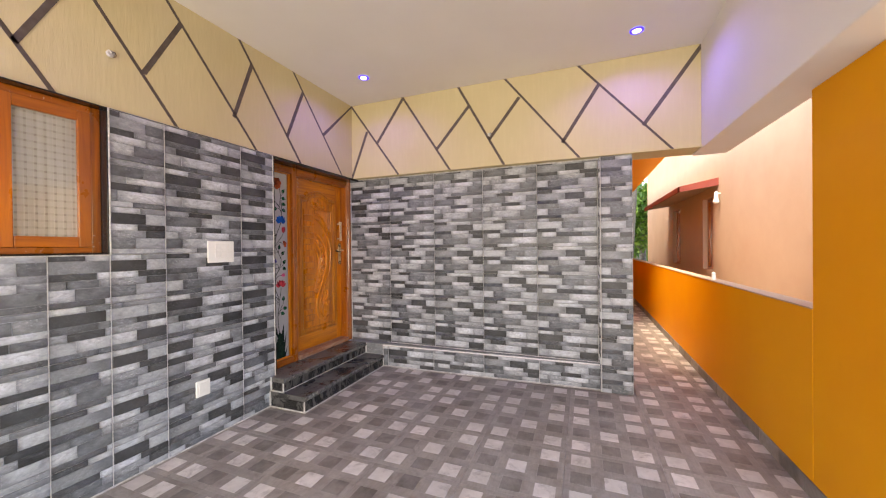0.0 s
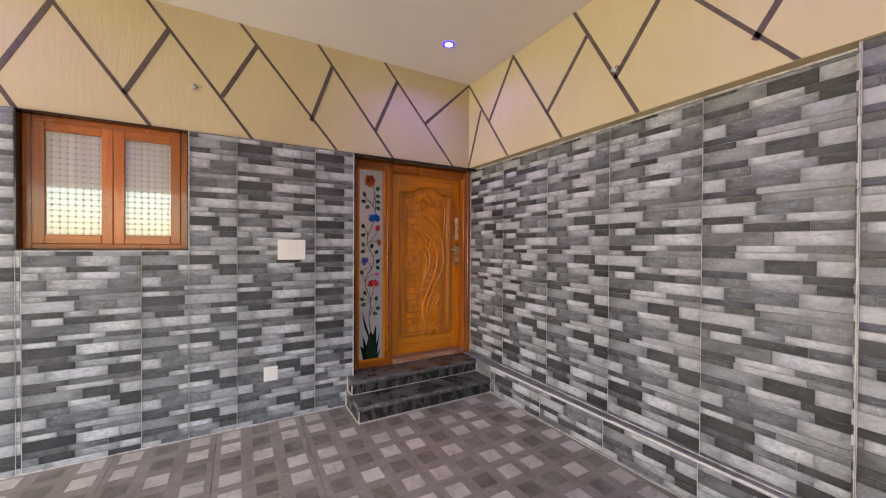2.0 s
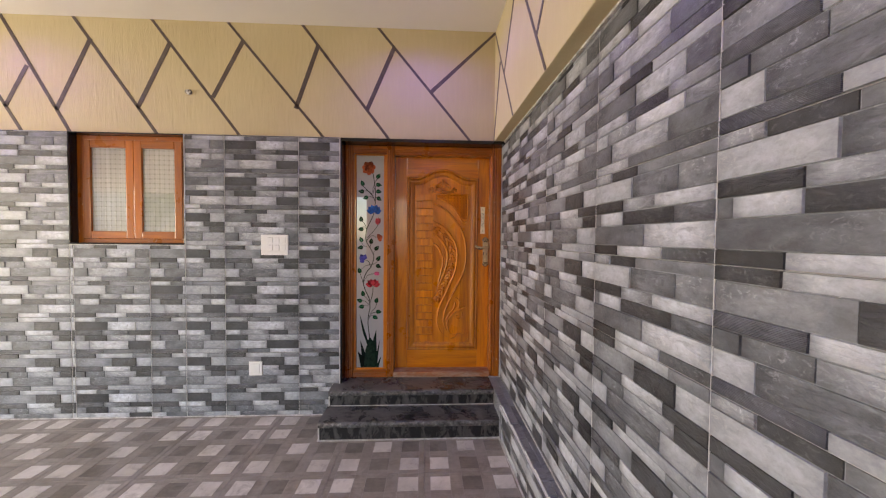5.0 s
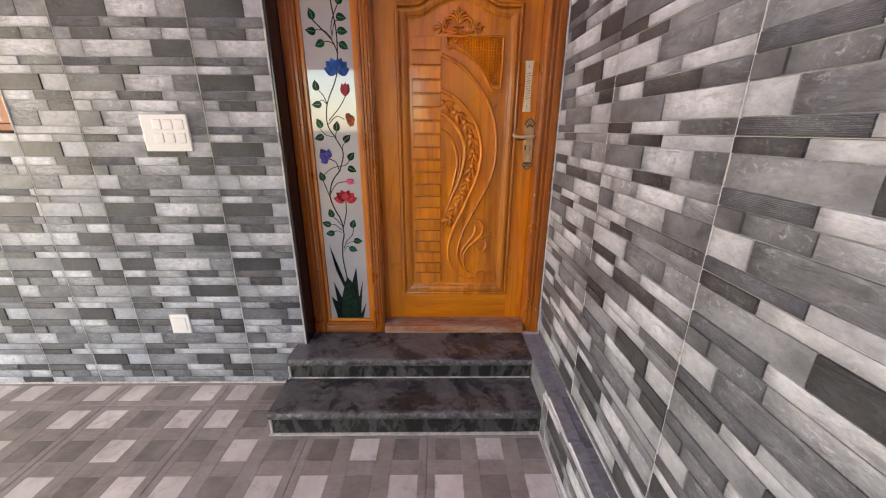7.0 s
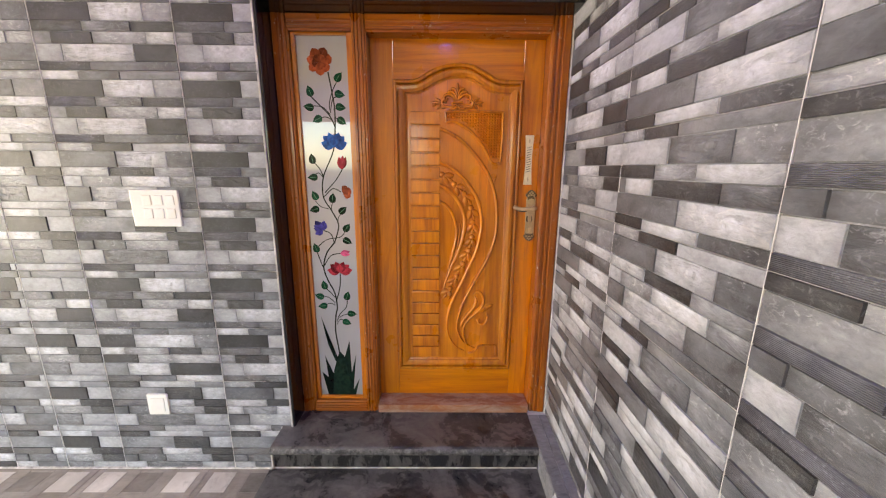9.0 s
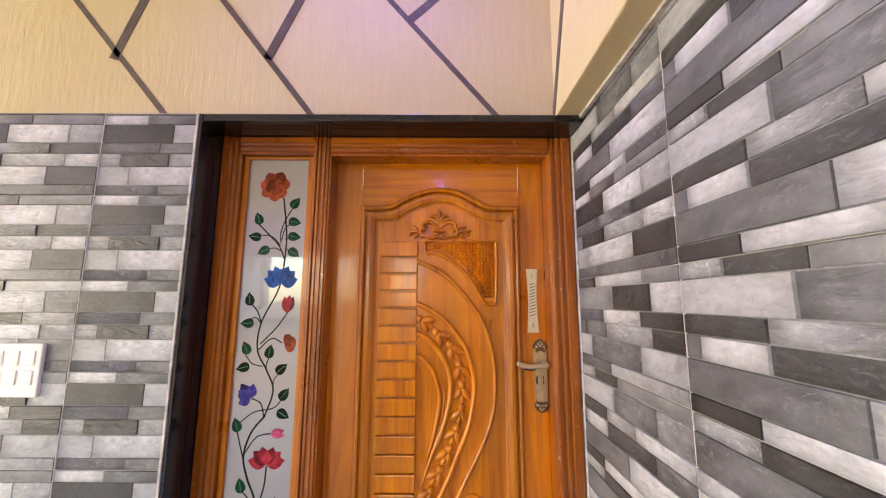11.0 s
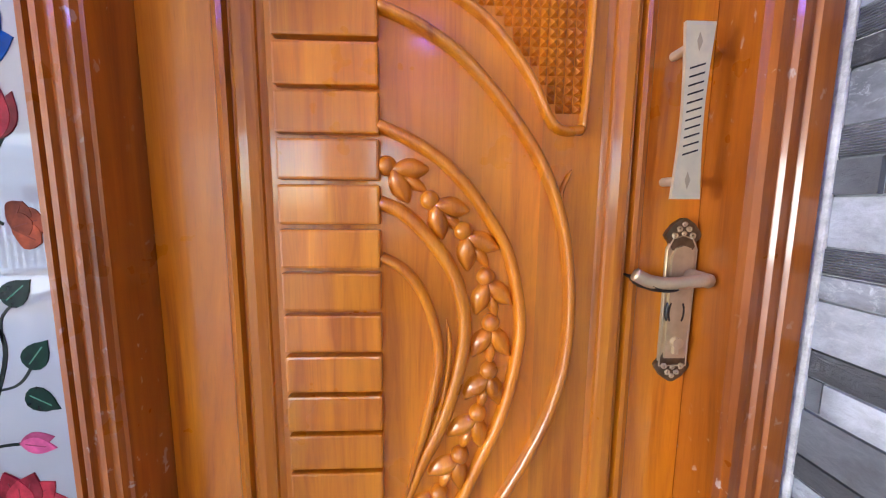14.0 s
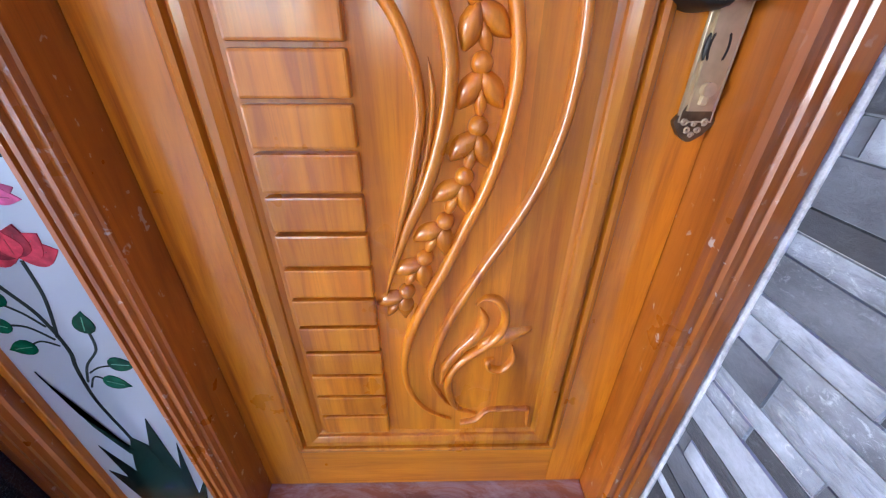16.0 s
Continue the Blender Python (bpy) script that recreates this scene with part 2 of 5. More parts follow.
# arcs left by wiping the dust with a wet cloth
arcs = k.wave(k.coords((1.0, 1.0, 0.3)), 5.5, 9.0, 3, axis="X", dscale=2.4)
wiped = k.noise(k.coords((1.0, 1.0, 0.2)), 4.2, 3, 0.5)
smear = k.math("ADD", k.math("MULTIPLY", broad, 0.70), k.math("MULTIPLY", fine, 0.30))
dust = k.grey(smear, [(0.38, 0.03), (0.50, 0.24), (0.64, 0.62)])
dust = k.math("MULTIPLY", dust, k.mix(k.grey(wiped, [(0.50, 0.0), (0.58, 1.0)]), (1.0, 1.0, 1.0), k.grey(arcs, [(0.30, 0.35), (0.75, 1.15)])))
k.color(k.mix(dust, c, (0.26, 0.253, 0.25)))
M_granite = k.rough(k.grey(smear, [(0.35, 0.12), (0.7, 0.55)])).m
k = Mat("granite_riser", 0.2, spec=0.5)
c = k.ramp(k.noise(k.coords(), 260, 3, 0.7), [(0.45, (0.009, 0.009, 0.010)), (0.7, (0.030, 0.030, 0.032))])
drip = k.noise(k.coords((1.0, 3.0, 1.2)), 5.0, 8, 0.7, 0.6)
M_riser = k.color(k.mix(k.grey(drip, [(0.46, 0.04), (0.72, 0.45)]), c, (0.24, 0.235, 0.235))).rough(k.grey(drip, [(0.4, 0.15), (0.7, 0.5)])).m
k = Mat("granite_worn_edge", 0.6, spec=0.4)
M_granite_edge = k.color(k.ramp(k.noise(k.coords((1, 1, 1)), 30, 8, 0.75), [(0.38, (0.022, 0.022, 0.023)), (0.54, (0.13, 0.127, 0.125)), (0.70, (0.36, 0.35, 0.345))])).m
k = Mat("granite_polished", 0.12, spec=0.5)
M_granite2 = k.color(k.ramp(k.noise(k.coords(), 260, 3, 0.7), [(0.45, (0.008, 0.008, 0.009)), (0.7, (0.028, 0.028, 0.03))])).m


def floor_stone(name, lo, hi, rough, grain=True):
    k = Mat(name, rough, spec=0.4)
    v = k.coords((1, 1, 1), shift=k.rnd_shift())
    n = k.noise(v, 7, 6, 0.62, 0.8)
    c = k.ramp(n, [(0.28, lo), (0.72, hi)])
    if grain:
        f = k.noise(k.coords((60, 5, 1), shift=k.rnd_shift()), 2.0, 4, 0.6)
        c = k.mix(k.grey(f, [(0.45, 0.0), (0.75, 0.4)]), c, tuple(x * 0.55 for x in lo))
    c = k.mix(1.0, c, k.grey(k.objrnd(), [(0.0, 0.88), (1.0, 1.1)]), "MULTIPLY")
    swipe = k.noise(k.place(), 1.3, 9, 0.72, 1.5)
    c = k.mix(k.grey(swipe, [(0.46, 0.0), (0.68, 0.38)]), c, (0.40, 0.385, 0.37))
    dirt = k.noise(k.place(), 3.1, 8, 0.7)
    c = k.mix(k.grey(dirt, [(0.38, 0.0), (0.68, 0.52)]), c, (0.31, 0.285, 0.262))
    blot = k.noise(k.place(), 9.0, 6, 0.7, 0.6)
    c = k.mix(k.grey(blot, [(0.52, 0.0), (0.70, 0.5)]), c, (0.14, 0.12, 0.105))
    k.color(c)
    return k.bump(k.noise(v, 70, 4, 0.6), 0.2, 0.003).m


M_fwhite = floor_stone("floor_white", (0.62, 0.58, 0.55), (0.72, 0.685, 0.65), 0.5, False)
M_fdark = floor_stone("floor_dark", (0.095, 0.082, 0.069), (0.21, 0.184, 0.159), 0.4)
M_fband = floor_stone("floor_band", (0.20, 0.174, 0.150), (0.37, 0.331, 0.296), 0.42)
M_fjoint = floor_stone("floor_joint", (0.30, 0.275, 0.255), (0.42, 0.39, 0.37), 0.8, False)

k = Mat("frosted_glass", 0.35, spec=0.5)
k.color(k.ramp(k.noise(k.coords(), 3, 3), [(0.3, (0.36, 0.36, 0.36)), (0.7, (0.42, 0.42, 0.42))]))
k.b.inputs["Coat IOR"].default_value = 1.85
M_frost = k.coat(1.0, 0.012).m
# pressed window glass with a woven relief, pale curtain close behind it
k = Mat("woven_glass", 0.16, spec=0.6)
wy = k.grey(k.wave(k.coords(), 8.0, axis="Y"), [(0.72, 0.0), (0.90, 1.0)])
wz = k.grey(k.wave(k.coords(), 8.0, axis="Z"), [(0.72, 0.0), (0.90, 1.0)])
wv = k.math("ADD", k.math("MULTIPLY", k.math("MAXIMUM", wy, wz), 0.35), k.math("MULTIPLY", k.math("MULTIPLY", wy, wz), 0.65))
fold = k.noise(k.coords((1, 30, 0.7)), 1.0, 4)
c = k.ramp(fold, [(0.3, (0.33, 0.325, 0.28)), (0.7, (0.43, 0.42, 0.37))])
k.color(k.mix(k.math("MULTIPLY", wv, 0.6), c, (0.13, 0.11, 0.08)))
k.nt.links.new(k.grey(wv, [(0.1, 1.0), (0.9, 0.0)]), k.b.inputs["Coat Weight"])
k.b.inputs["Coat IOR"].default_value, k.b.inputs["Coat Roughness"].default_value = 2.3, 0.04
M_weave = k.bump(wv, 0.5, 0.002).m


def gloss(name, col, rough=0.35, metal=0.0, var=0.15):
    k = Mat(name, rough, metal, 0.15 if name.startswith("glass_paint") else 0.5)
    return k.color(k.mix(1.0, k.grey(k.objrnd(), [(0.0, 1 - 1.6 * var), (1.0, 1 + 0.6 * var)]), k.ramp(k.noise(k.coords(), 45, 4), [(0.3, tuple(x * (1 - var) for x in col)), (0.7, tuple(min(1, x * (1 + var)) for x in col))]), "MULTIPLY")).m


M_pl_green = gloss("glass_paint_green", (0.006, 0.062, 0.026), 0.2, 0, 0.5)
M_pl_dark = gloss("glass_paint_dark_green", (0.008, 0.022, 0.014), 0.2, 0, 0.4)
M_stem = gloss("glass_paint_stem", (0.020, 0.026, 0.018), 0.25)
M_vein = gloss("glass_paint_vein", (0.10, 0.28, 0.16), 0.25)
M_rust = gloss("glass_paint_rust", (0.42, 0.085, 0.03), 0.25, 0, 0.45)
M_red = gloss("glass_paint_red", (0.48, 0.035, 0.055), 0.25, 0, 0.4)
M_pinkp = gloss("glass_paint_pink", (0.55, 0.09, 0.20), 0.25, 0, 0.35)
M_blue = gloss("glass_paint_blue", (0.004, 0.095, 0.40), 0.25, 0, 0.45)
M_violet = gloss("glass_paint_violet", (0.05, 0.045, 0.25), 0.25, 0, 0.4)
M_midrib = {n: gloss(n + "_deep", c, 0.3) for n, c in (("glass_paint_rust", (0.22, 0.035, 0.012)), ("glass_paint_red", (0.26, 0.012, 0.02)), ("glass_paint_pink", (0.34, 0.03, 0.09)), ("glass_paint_blue", (0.003, 0.04, 0.20)), ("glass_paint_violet", (0.02, 0.018, 0.12)))}
M_plate = gloss("switch_white", (0.80, 0.80, 0.79), 0.25, 0, 0.02)
M_brass = gloss("antique_brass", (0.57, 0.44, 0.27), 0.30, 0.6, 0.12)
M_ivory = gloss("brushed_gold", (0.80, 0.69, 0.47), 0.32, 0.65, 0.08)
M_dkmetal = gloss("blackened_metal", (0.025, 0.02, 0.016), 0.45, 0.4, 0.4)
M_bronze = gloss("darkened_bronze", (0.17, 0.125, 0.075), 0.38, 0.8, 0.35)
M_steel = gloss("steel", (0.6, 0.6, 0.6), 0.3, 0.9)
M_led = Mat("led_white").color((0.9, 0.9, 1.0)).emit((0.80, 0.78, 1.0), 0.85).m
M_ledblue = Mat("led_blue").color((0.1, 0.05, 0.8)).emit((0.012, 0.005, 1.0), 0.38).m
M_rimw = gloss("lamp_rim", (0.75, 0.75, 0.75), 0.4)
k = Mat("leaf_green", 0.5)
k.color(k.ramp(k.island(), [(0.0, (0.05, 0.13, 0.02)), (0.5, (0.10, 0.24, 0.035)), (1.0, (0.24, 0.38, 0.07))]))
k.b.inputs["Subsurface Weight"].default_value = 0.0
M_leaf = k.m
k = Mat("bark", 0.9)
M_bark = k.color(k.ramp(k.noise(k.coords((4, 4, 20)), 2, 5), [(0.3, (0.11, 0.105, 0.10)), (0.7, (0.25, 0.24, 0.235))])).bump(k.wave(k.coords(), 6, 2, axis="Z"), 0.5, 0.01).m
k = Mat("earth", 0.95)
M_earth = k.color(k.ramp(k.noise(k.coords(), 0.6, 6), [(0.3, (0.11, 0.082, 0.058)), (0.7, (0.18, 0.145, 0.11))])).bump(k.noise(k.coords(), 8, 6), 0.4, 0.02).m
M_asphalt = paint("asphalt", (0.045, 0.045, 0.047), (0.065, 0.064, 0.062), 0.9)

# ---------------------------------------------------------------- building helpers
PI = math.pi

def link(name, bm, mats, parent=None, label="", smooth=False):
    me = bpy.data.meshes.new(name)
    bm.normal_update()
    bm.to_mesh(me)
    bm.free()
    for m in mats if isinstance(mats, (list, tuple)) else [mats]:
        me.materials.append(m)
    if smooth:
        for p in me.polygons:
            p.use_smooth = True
    o = new(name, me)
    if parent:
        o.parent = parent
        o.matrix_parent_inverse = Matrix.Translation(-parent.location)
    if label:
        o["label"] = label
    return o


def part(name, bm, mats, parent, label="", smooth=False):
    return link(name, bm, mats, parent, label, smooth)


def add_box(bm, x0, x1, y0, y1, z0, z1, bevel=0.0, mi=0):
    n = len(bm.faces)
    r = bmesh.ops.create_cube(bm, size=1, matrix=Matrix.LocRotScale(((x0 + x1) / 2, (y0 + y1) / 2, (z0 + z1) / 2), None, (abs(x1 - x0), abs(y1 - y0), abs(z1 - z0))))
    if bevel:
        es = list({e for v in r["verts"] for e in v.link_edges})
        bmesh.ops.bevel(bm, geom=es, offset=bevel, segments=2, affect="EDGES", profile=0.6)
    if mi:
        bm.faces.ensure_lookup_table()
        for f in bm.faces[n:]:
            f.material_index = mi
    return bm


def box(name, x0, x1, y0, y1, z0, z1, mat, parent=None, bevel=0.0, label=""):
    return link(name, add_box(bmesh.new(), x0, x1, y0, y1, z0, z1, bevel), mat, parent, label)


def thing(name, at, label, category, group="", kind=""):
    e = new(name)
    e.location = at
    return tagged(e, label, category, group, kind)


def struct(ob, label="", category=""):
    return tagged(ob, label, category, kind="structure")


def smooth_line(pts, steps=6, closed=False):
    """Catmull-Rom through the points."""
    p = [Vector(q) for q in pts]
    n = len(p)
    out = []
    rng = range(n) if closed else range(n - 1)
    for i in rng:
        if closed:
            a, b, c, d = p[i - 1], p[i], p[(i + 1) % n], p[(i + 2) % n]
        else:
            a, b, c, d = p[max(i - 1, 0)], p[i], p[i + 1], p[min(i + 2, n - 1)]
        for s in range(steps):
            t = s / steps
            out.append(0.5 * ((2 * b) + (c - a) * t + (2 * a - 5 * b + 4 * c - d) * t * t + (3 * b - a - 3 * c + d) * t ** 3))
    if not closed:
        out.append(p[-1])
    return out


def sweep(bm, line, profile, x0, closed=False, widths=None):
    """Carries a profile of (sideways, outward) pairs along a line of (y, z) on the plane x0; outward is +x."""
    n = len(line)
    rings = []
    for i in range(n):
        if closed:
            d0, d1 = (line[i] - line[i - 1]).normalized(), (line[(i + 1) % n] - line[i]).normalized()
        else:
            d0 = (line[i] - line[max(i - 1, 0)])
            d1 = (line[min(i + 1, n - 1)] - line[i])
            d0 = (d0 if d0.length else d1).normalized()
            d1 = (d1 if d1.length else d0).normalized()
        n0, n1 = Vector((-d0.y, d0.x)), Vector((-d1.y, d1.x))
        nn = (n0 + n1)
        nn = nn.normalized() if nn.length > 1e-6 else n0
        miter = 1 / max(0.5, nn.dot(n0))
        w = widths(i / (n - 1)) if widths else 1.0
        rings.append([bm.verts.new((x0 + h * (0.35 + 0.65 * w if widths else 1), line[i].x + nn.x * s * w * miter, line[i].y + nn.y * s * w * miter)) for s, h in profile])
    m = len(profile)
    for i in range(n if closed else n - 1):
        a, b = rings[i], rings[(i + 1) % n]
        for j in range(m - 1):
            bm.faces.new((a[j], b[j], b[j + 1], a[j + 1]))
    if not closed:
        bm.faces.new(rings[0])
        bm.faces.new(rings[-1][::-1])
    return bm


def round_profile(w, h, n=6):
    return [(-w / 2 * math.cos(math.pi * i / n), h * math.sin(math.pi * i / n) - (0.002 if i in (0, n) else 0)) for i in range(n + 1)]


def fill_poly(bm, pts, x, thick=0.0012, mi=0):
    """A thin solid of the outline pts (y, z) standing out from the plane x."""
    a = [bm.verts.new((x, p[0], p[1])) for p in pts]
    b = [bm.verts.new((x + thick, p[0], p[1])) for p in pts]
    f = bm.faces.new(b)
    fs = [f]
    for i in range(len(pts)):
        j = (i + 1) % len(pts)
        fs.append(bm.faces.new((a[i], a[j], b[j], b[i])))
    for f in fs:
        f.material_index = mi
    return bm


def wall_of(name, axis, at, back, rects, mat):
    """Masonry core behind a tiled face: boxes over the rectangles (u0, u1, z0, z1) in one mesh."""
    bm = bmesh.new()
    for u0, u1, z0, z1 in rects:
        if axis == "x":
            add_box(bm, back, at, u0, u1, z0, z1)
        else:
            add_box(bm, u0, u1, at, back, z0, z1)
    return link(name, bm, mat)

# ---------------------------------------------------------------- the porch shell
WX, NY, TOP, CEIL = -2.723, 3.912, 2.345, 3.272     # tile faces, tile top, ceiling
WU, NU = -2.755, 3.815                              # painted upper walls
SOUTH = -3.2
WIN = (0.345, 1.252, 1.44)                          # window opening: y0, y1, sill

WEST_RECTS = [(SOUTH, WIN[0], 0, TOP), (WIN[0], WIN[1], 0, WIN[2]), (WIN[1], 2.517, 0, TOP)]
wall_west = struct(wall_of("wall_west", "x", WX - 0.012, WX - 0.26, WEST_RECTS, M_grout), "house wall clad in grey split-stone look tiles", "wall")
NORTH_RECTS = [(-3.1, 0.156, 0.0, TOP + 0.03)]
wall_north = struct(wall_of("wall_north", "y", NY + 0.012, 4.14, NORTH_RECTS, M_grout), "side wall clad in grey split-stone look tiles", "wall")

bm = bmesh.new()
add_box(bm, WX - 0.26, WU, SOUTH, 4.14, TOP + 0.002, CEIL)
wall_west_upper = struct(link("wall_west_upper", bm, M_cream), "cream textured wall with brown slanting lines", "wall")
bm = bmesh.new()
add_box(bm, WU, 1.0, NU, 4.14, TOP, CEIL, 0.006)
wall_north_upper = struct(link("wall_north_upper", bm, M_cream), "cream beam with brown slanting lines", "wall")
beam_east = struct(box("beam_east", 1.0, 1.28, SOUTH, 4.14, TOP - 0.012, CEIL, M_ceil, None, 0.01), "plastered edge beam of the porch", "beam")
# unseen front beam, set low to keep sky light off the upper walls
beam_south = struct(box("beam_south", WX - 0.26, 1.0, SOUTH - 0.2, SOUTH, TOP - 0.012, CEIL, M_ceil, None, 0.01), "plastered front beam, unseen, added to hold back sky light", "beam")
ceiling = struct(box("ceiling", WX - 0.26, 1.28, SOUTH - 0.2, 4.14, CEIL + 0.001, CEIL + 0.15, M_ceil), "plain white plastered porch ceiling", "ceiling")


def stripes(parent, axis, at, lines, width=0.034):
    """Flat brown bands on a painted wall, each from (u, z) to (u, z)."""
    for i, ((u0, z0), (u1, z1)) in enumerate(lines):
        d = Vector((u1 - u0, z1 - z0)).normalized()
        u0, z0, u1, z1 = u0 - d.x * 0.012, z0 - d.y * 0.012, u1 + d.x * 0.03, z1 + d.y * 0.03
        n = Vector((-d.y, d.x)) * width / 2
        lift = 0.0015 + 0.0006 * (i % 3)
        bm = bmesh.new()
        q = [(u0 + n.x, z0 + n.y), (u1 + n.x, z1 + n.y), (u1 - n.x, z1 - n.y), (u0 - n.x, z0 - n.y)]
        q = [(u, min(max(z, TOP + 0.003), CEIL - 0.001)) for u, z in q]
        lo = [bm.verts.new((at - 0.002, u, z) if axis == "x" else (u, at + 0.002, z)) for u, z in q]
        hi = [bm.verts.new((at + lift, u, z) if axis == "x" else (u, at - lift, z)) for u, z in q]
        bm.faces.new(hi)
        for j in range(4):
            bm.faces.new((lo[j], lo[(j + 1) % 4], hi[(j + 1) % 4], hi[j]))
        bmesh.ops.recalc_face_normals(bm, faces=bm.faces)
        part("stripe", bm, M_line, parent)


LONG_W = [(-0.578, -0.048), (-0.17, 0.325), (0.39, 1.003), (1.0, 1.665), (1.603, 2.35), (2.207, 2.897), (2.832, 3.588)]
stripes(wall_west_upper, "x", WU, [((a, CEIL), (b, TOP)) for a, b in LONG_W]
        + [((-0.246, 2.70), (-0.52, 2.39)), ((-0.60, 3.06), (-0.82, 2.55)), ((0.015, 2.86), (-0.14, 2.565)), ((0.508, 3.09), (0.25, 2.55)), ((1.124, 3.07), (0.884, 2.58)), ((1.708, 3.11), (1.482, 2.68)),
           ((2.323, 3.10), (2.15, 2.61)), ((2.952, 3.10), (2.741, 2.61)), ((3.812, 3.272), (3.295, 2.775))])
stripes(wall_north_upper, "y", NU, [((-2.75, CEIL), (-2.105, TOP)), ((-2.015, CEIL), (-1.44, TOP)), ((-1.305, CEIL), (-0.812, TOP)), ((-0.772, CEIL), (-0.052, TOP)), ((-0.03, CEIL), (0.755, TOP)),
                                    ((-2.528, 2.905), (-2.745, 2.37)), ((-2.02, 3.25), (-2.36, 2.785)), ((-1.198, 3.03), (-1.566, 2.615)),
                                    ((-0.636, 3.04), (-0.945, 2.655)), ((0.150, 3.05), (-0.18, 2.54)), ((1.0, 3.25), (0.553, 2.62))])

# the tiled pier at the end of the side wall, and the low plinth that tapers into it
pier = struct(box("wall_pier", 0.156, 0.43, 3.847, 4.14, 0, TOP, M_grout), "tiled pier at the end of the side wall", "pier")
bm = bmesh.new()
lo = [(-2.33, 3.812), (0.156, 3.885), (0.156, NY + 0.01), (-2.33, NY + 0.01)]
va = [bm.verts.new((x, y, 0)) for x, y in lo]
vb = [bm.verts.new((x, y, 0.262)) for x, y in lo]
bm.faces.new(vb)
for i in range(4):
    bm.faces.new((va[i], va[(i + 1) % 4], vb[(i + 1) % 4], vb[i]))
add_box(bm, -2.99, -2.33, 3.812, NY + 0.01, 0, 0.262)
plinth = struct(link("wall_plinth", bm, M_grout), "low tiled plinth along the side wall", "plinth")

# the orange boundary: low wall with a dark skirting, and the tall pier beside the porch
parapet = struct(box("parapet_wall", 1.21, 1.32, 2.60, 16.0, -0.2, 1.085, M_orange, None, 0.006), "low orange boundary wall", "wall")
struct(box("parapet_coping", 1.205, 1.325, 2.60, 16.0, 1.086, 1.094, M_pink), "pale cement top of the boundary wall", "coping")
pillar = struct(box("pillar_orange", 1.21, 1.62, 2.05, 2.598, -0.2, TOP - 0.013, M_orange, None, 0.006), "orange painted pillar", "pillar")

floor = struct(box("floor", -3.0, 1.21, SOUTH - 0.2, 11.0, -0.2, -0.024, M_fjoint), "porch floor of patterned grey tiles", "floor")
ground = struct(box("ground", -300, 300, -300, 300, -0.5, -0.21, M_earth), "bare earth round the house", "ground")

# ---------------------------------------------------------------- things at the door: steps

def granite_step(name, x_front, y0, y1, z0, z1, label):
    """Riser of one slab under a thicker bullnosed tread, pointed with white cement."""
    e = thing(name, ((x_front + WX) / 2, (y0 + y1) / 2, z0), label, "step", "granite steps")
    part("riser", add_box(bmesh.new(), WX - 0.01, x_front - 0.012, y0 + 0.006, y1, z0, z1 - 0.044, 0.002), M_riser, e)
    back = WX - 0.012 if z0 == 0 else -2.862
    bm = bmesh.new()
    nose = [(back, z1 - 0.042), (x_front, z1 - 0.042)] + [(x_front - 0.016 + 0.022 * math.cos(q * PI / 16), z1 - 0.024 + 0.024 * math.sin(q * PI / 16)) for q in range(-2, 9)] + [(back, z1)]
    rows = [[bm.verts.new((x, y, z)) for x, z in nose] for y in (y0, y1)]
    m = len(nose)
    for j in range(m):
        q = (j + 1) % m
        f = bm.faces.new((rows[0][j], rows[0][q], rows[1][q], rows[1][j]))
        f.material_index = 1 if 1 <= j <= 7 else 0
    bm.faces.new(rows[0])
    bm.faces.new(rows[1][::-1])
    bmesh.ops.recalc_face_normals(bm, faces=bm.faces)
    part("tread", bm, [M_granite, M_granite_edge], e)
    bm = bmesh.new()
    add_box(bm, WX, x_front + 0.006, y0 - 0.007, y0 + 0.003, z0, z0 + 0.010, 0.003)
    add_box(bm, x_front - 0.014, x_front - 0.002, y0 - 0.002, y0 + 0.008, z0, z1 - 0.044, 0.003)
    add_box(bm, WX, WX + 0.012, y0 - 0.006, y0 + 0.006, z0, z1, 0.003)
    add_box(bm, x_front - 0.014, x_front + (0.004 if z0 == 0 else -0.006), y0 - 0.006, y1, z0 - 0.001, z0 + 0.004, 0.0015)
    part("cement_edge", bm, M_cement, e, "rough white cement edging")
    return e


granite_step("step", -2.315, 2.448, 3.806, 0.0, 0.140, "lower black granite doorstep smeared with dust")
granite_step("step", -2.567, 2.460, 3.806, 0.141, 0.268, "upper black granite doorstep under the door")

# ---------------------------------------------------------------- door with a painted side light
FX = -2.845      # front of the frame
LX = -2.944      # face of the leaf
door = thing("door_1", (-2.9, 3.22, 0.25), "closed carved teak front door with a painted glass side light", "door", kind="structure")

# granite lining round the opening
bm = bmesh.new()
add_box(bm, -2.97, WX + 0.004, 2.5175, 2.530, 0.268, TOP - 0.002, 0.003)
part("granite_jamb", bm, M_granite2, door, "polished black granite lining")
bm = bmesh.new()
add_box(bm, -2.97, WX + 0.002, 2.531, NU + 0.09, TOP - 0.030, TOP - 0.002, 0.003)
part("granite_head", bm, M_granite2, door, "polished black granite lining")
bm = bmesh.new()
add_box(bm, WX - 0.012, WX + 0.007, 2.508, 2.517, 0.20, TOP - 0.002, 0.002)
part("cement_edge", bm, M_cement, door, "white cement line")
bm = bmesh.new()
add_box(bm, FX - 0.02, FX + 0.006, 3.9065, 3.913, 0.262, 2.316, 0.003)
part("cement_edge", bm, M_cement, door, "white cement line")


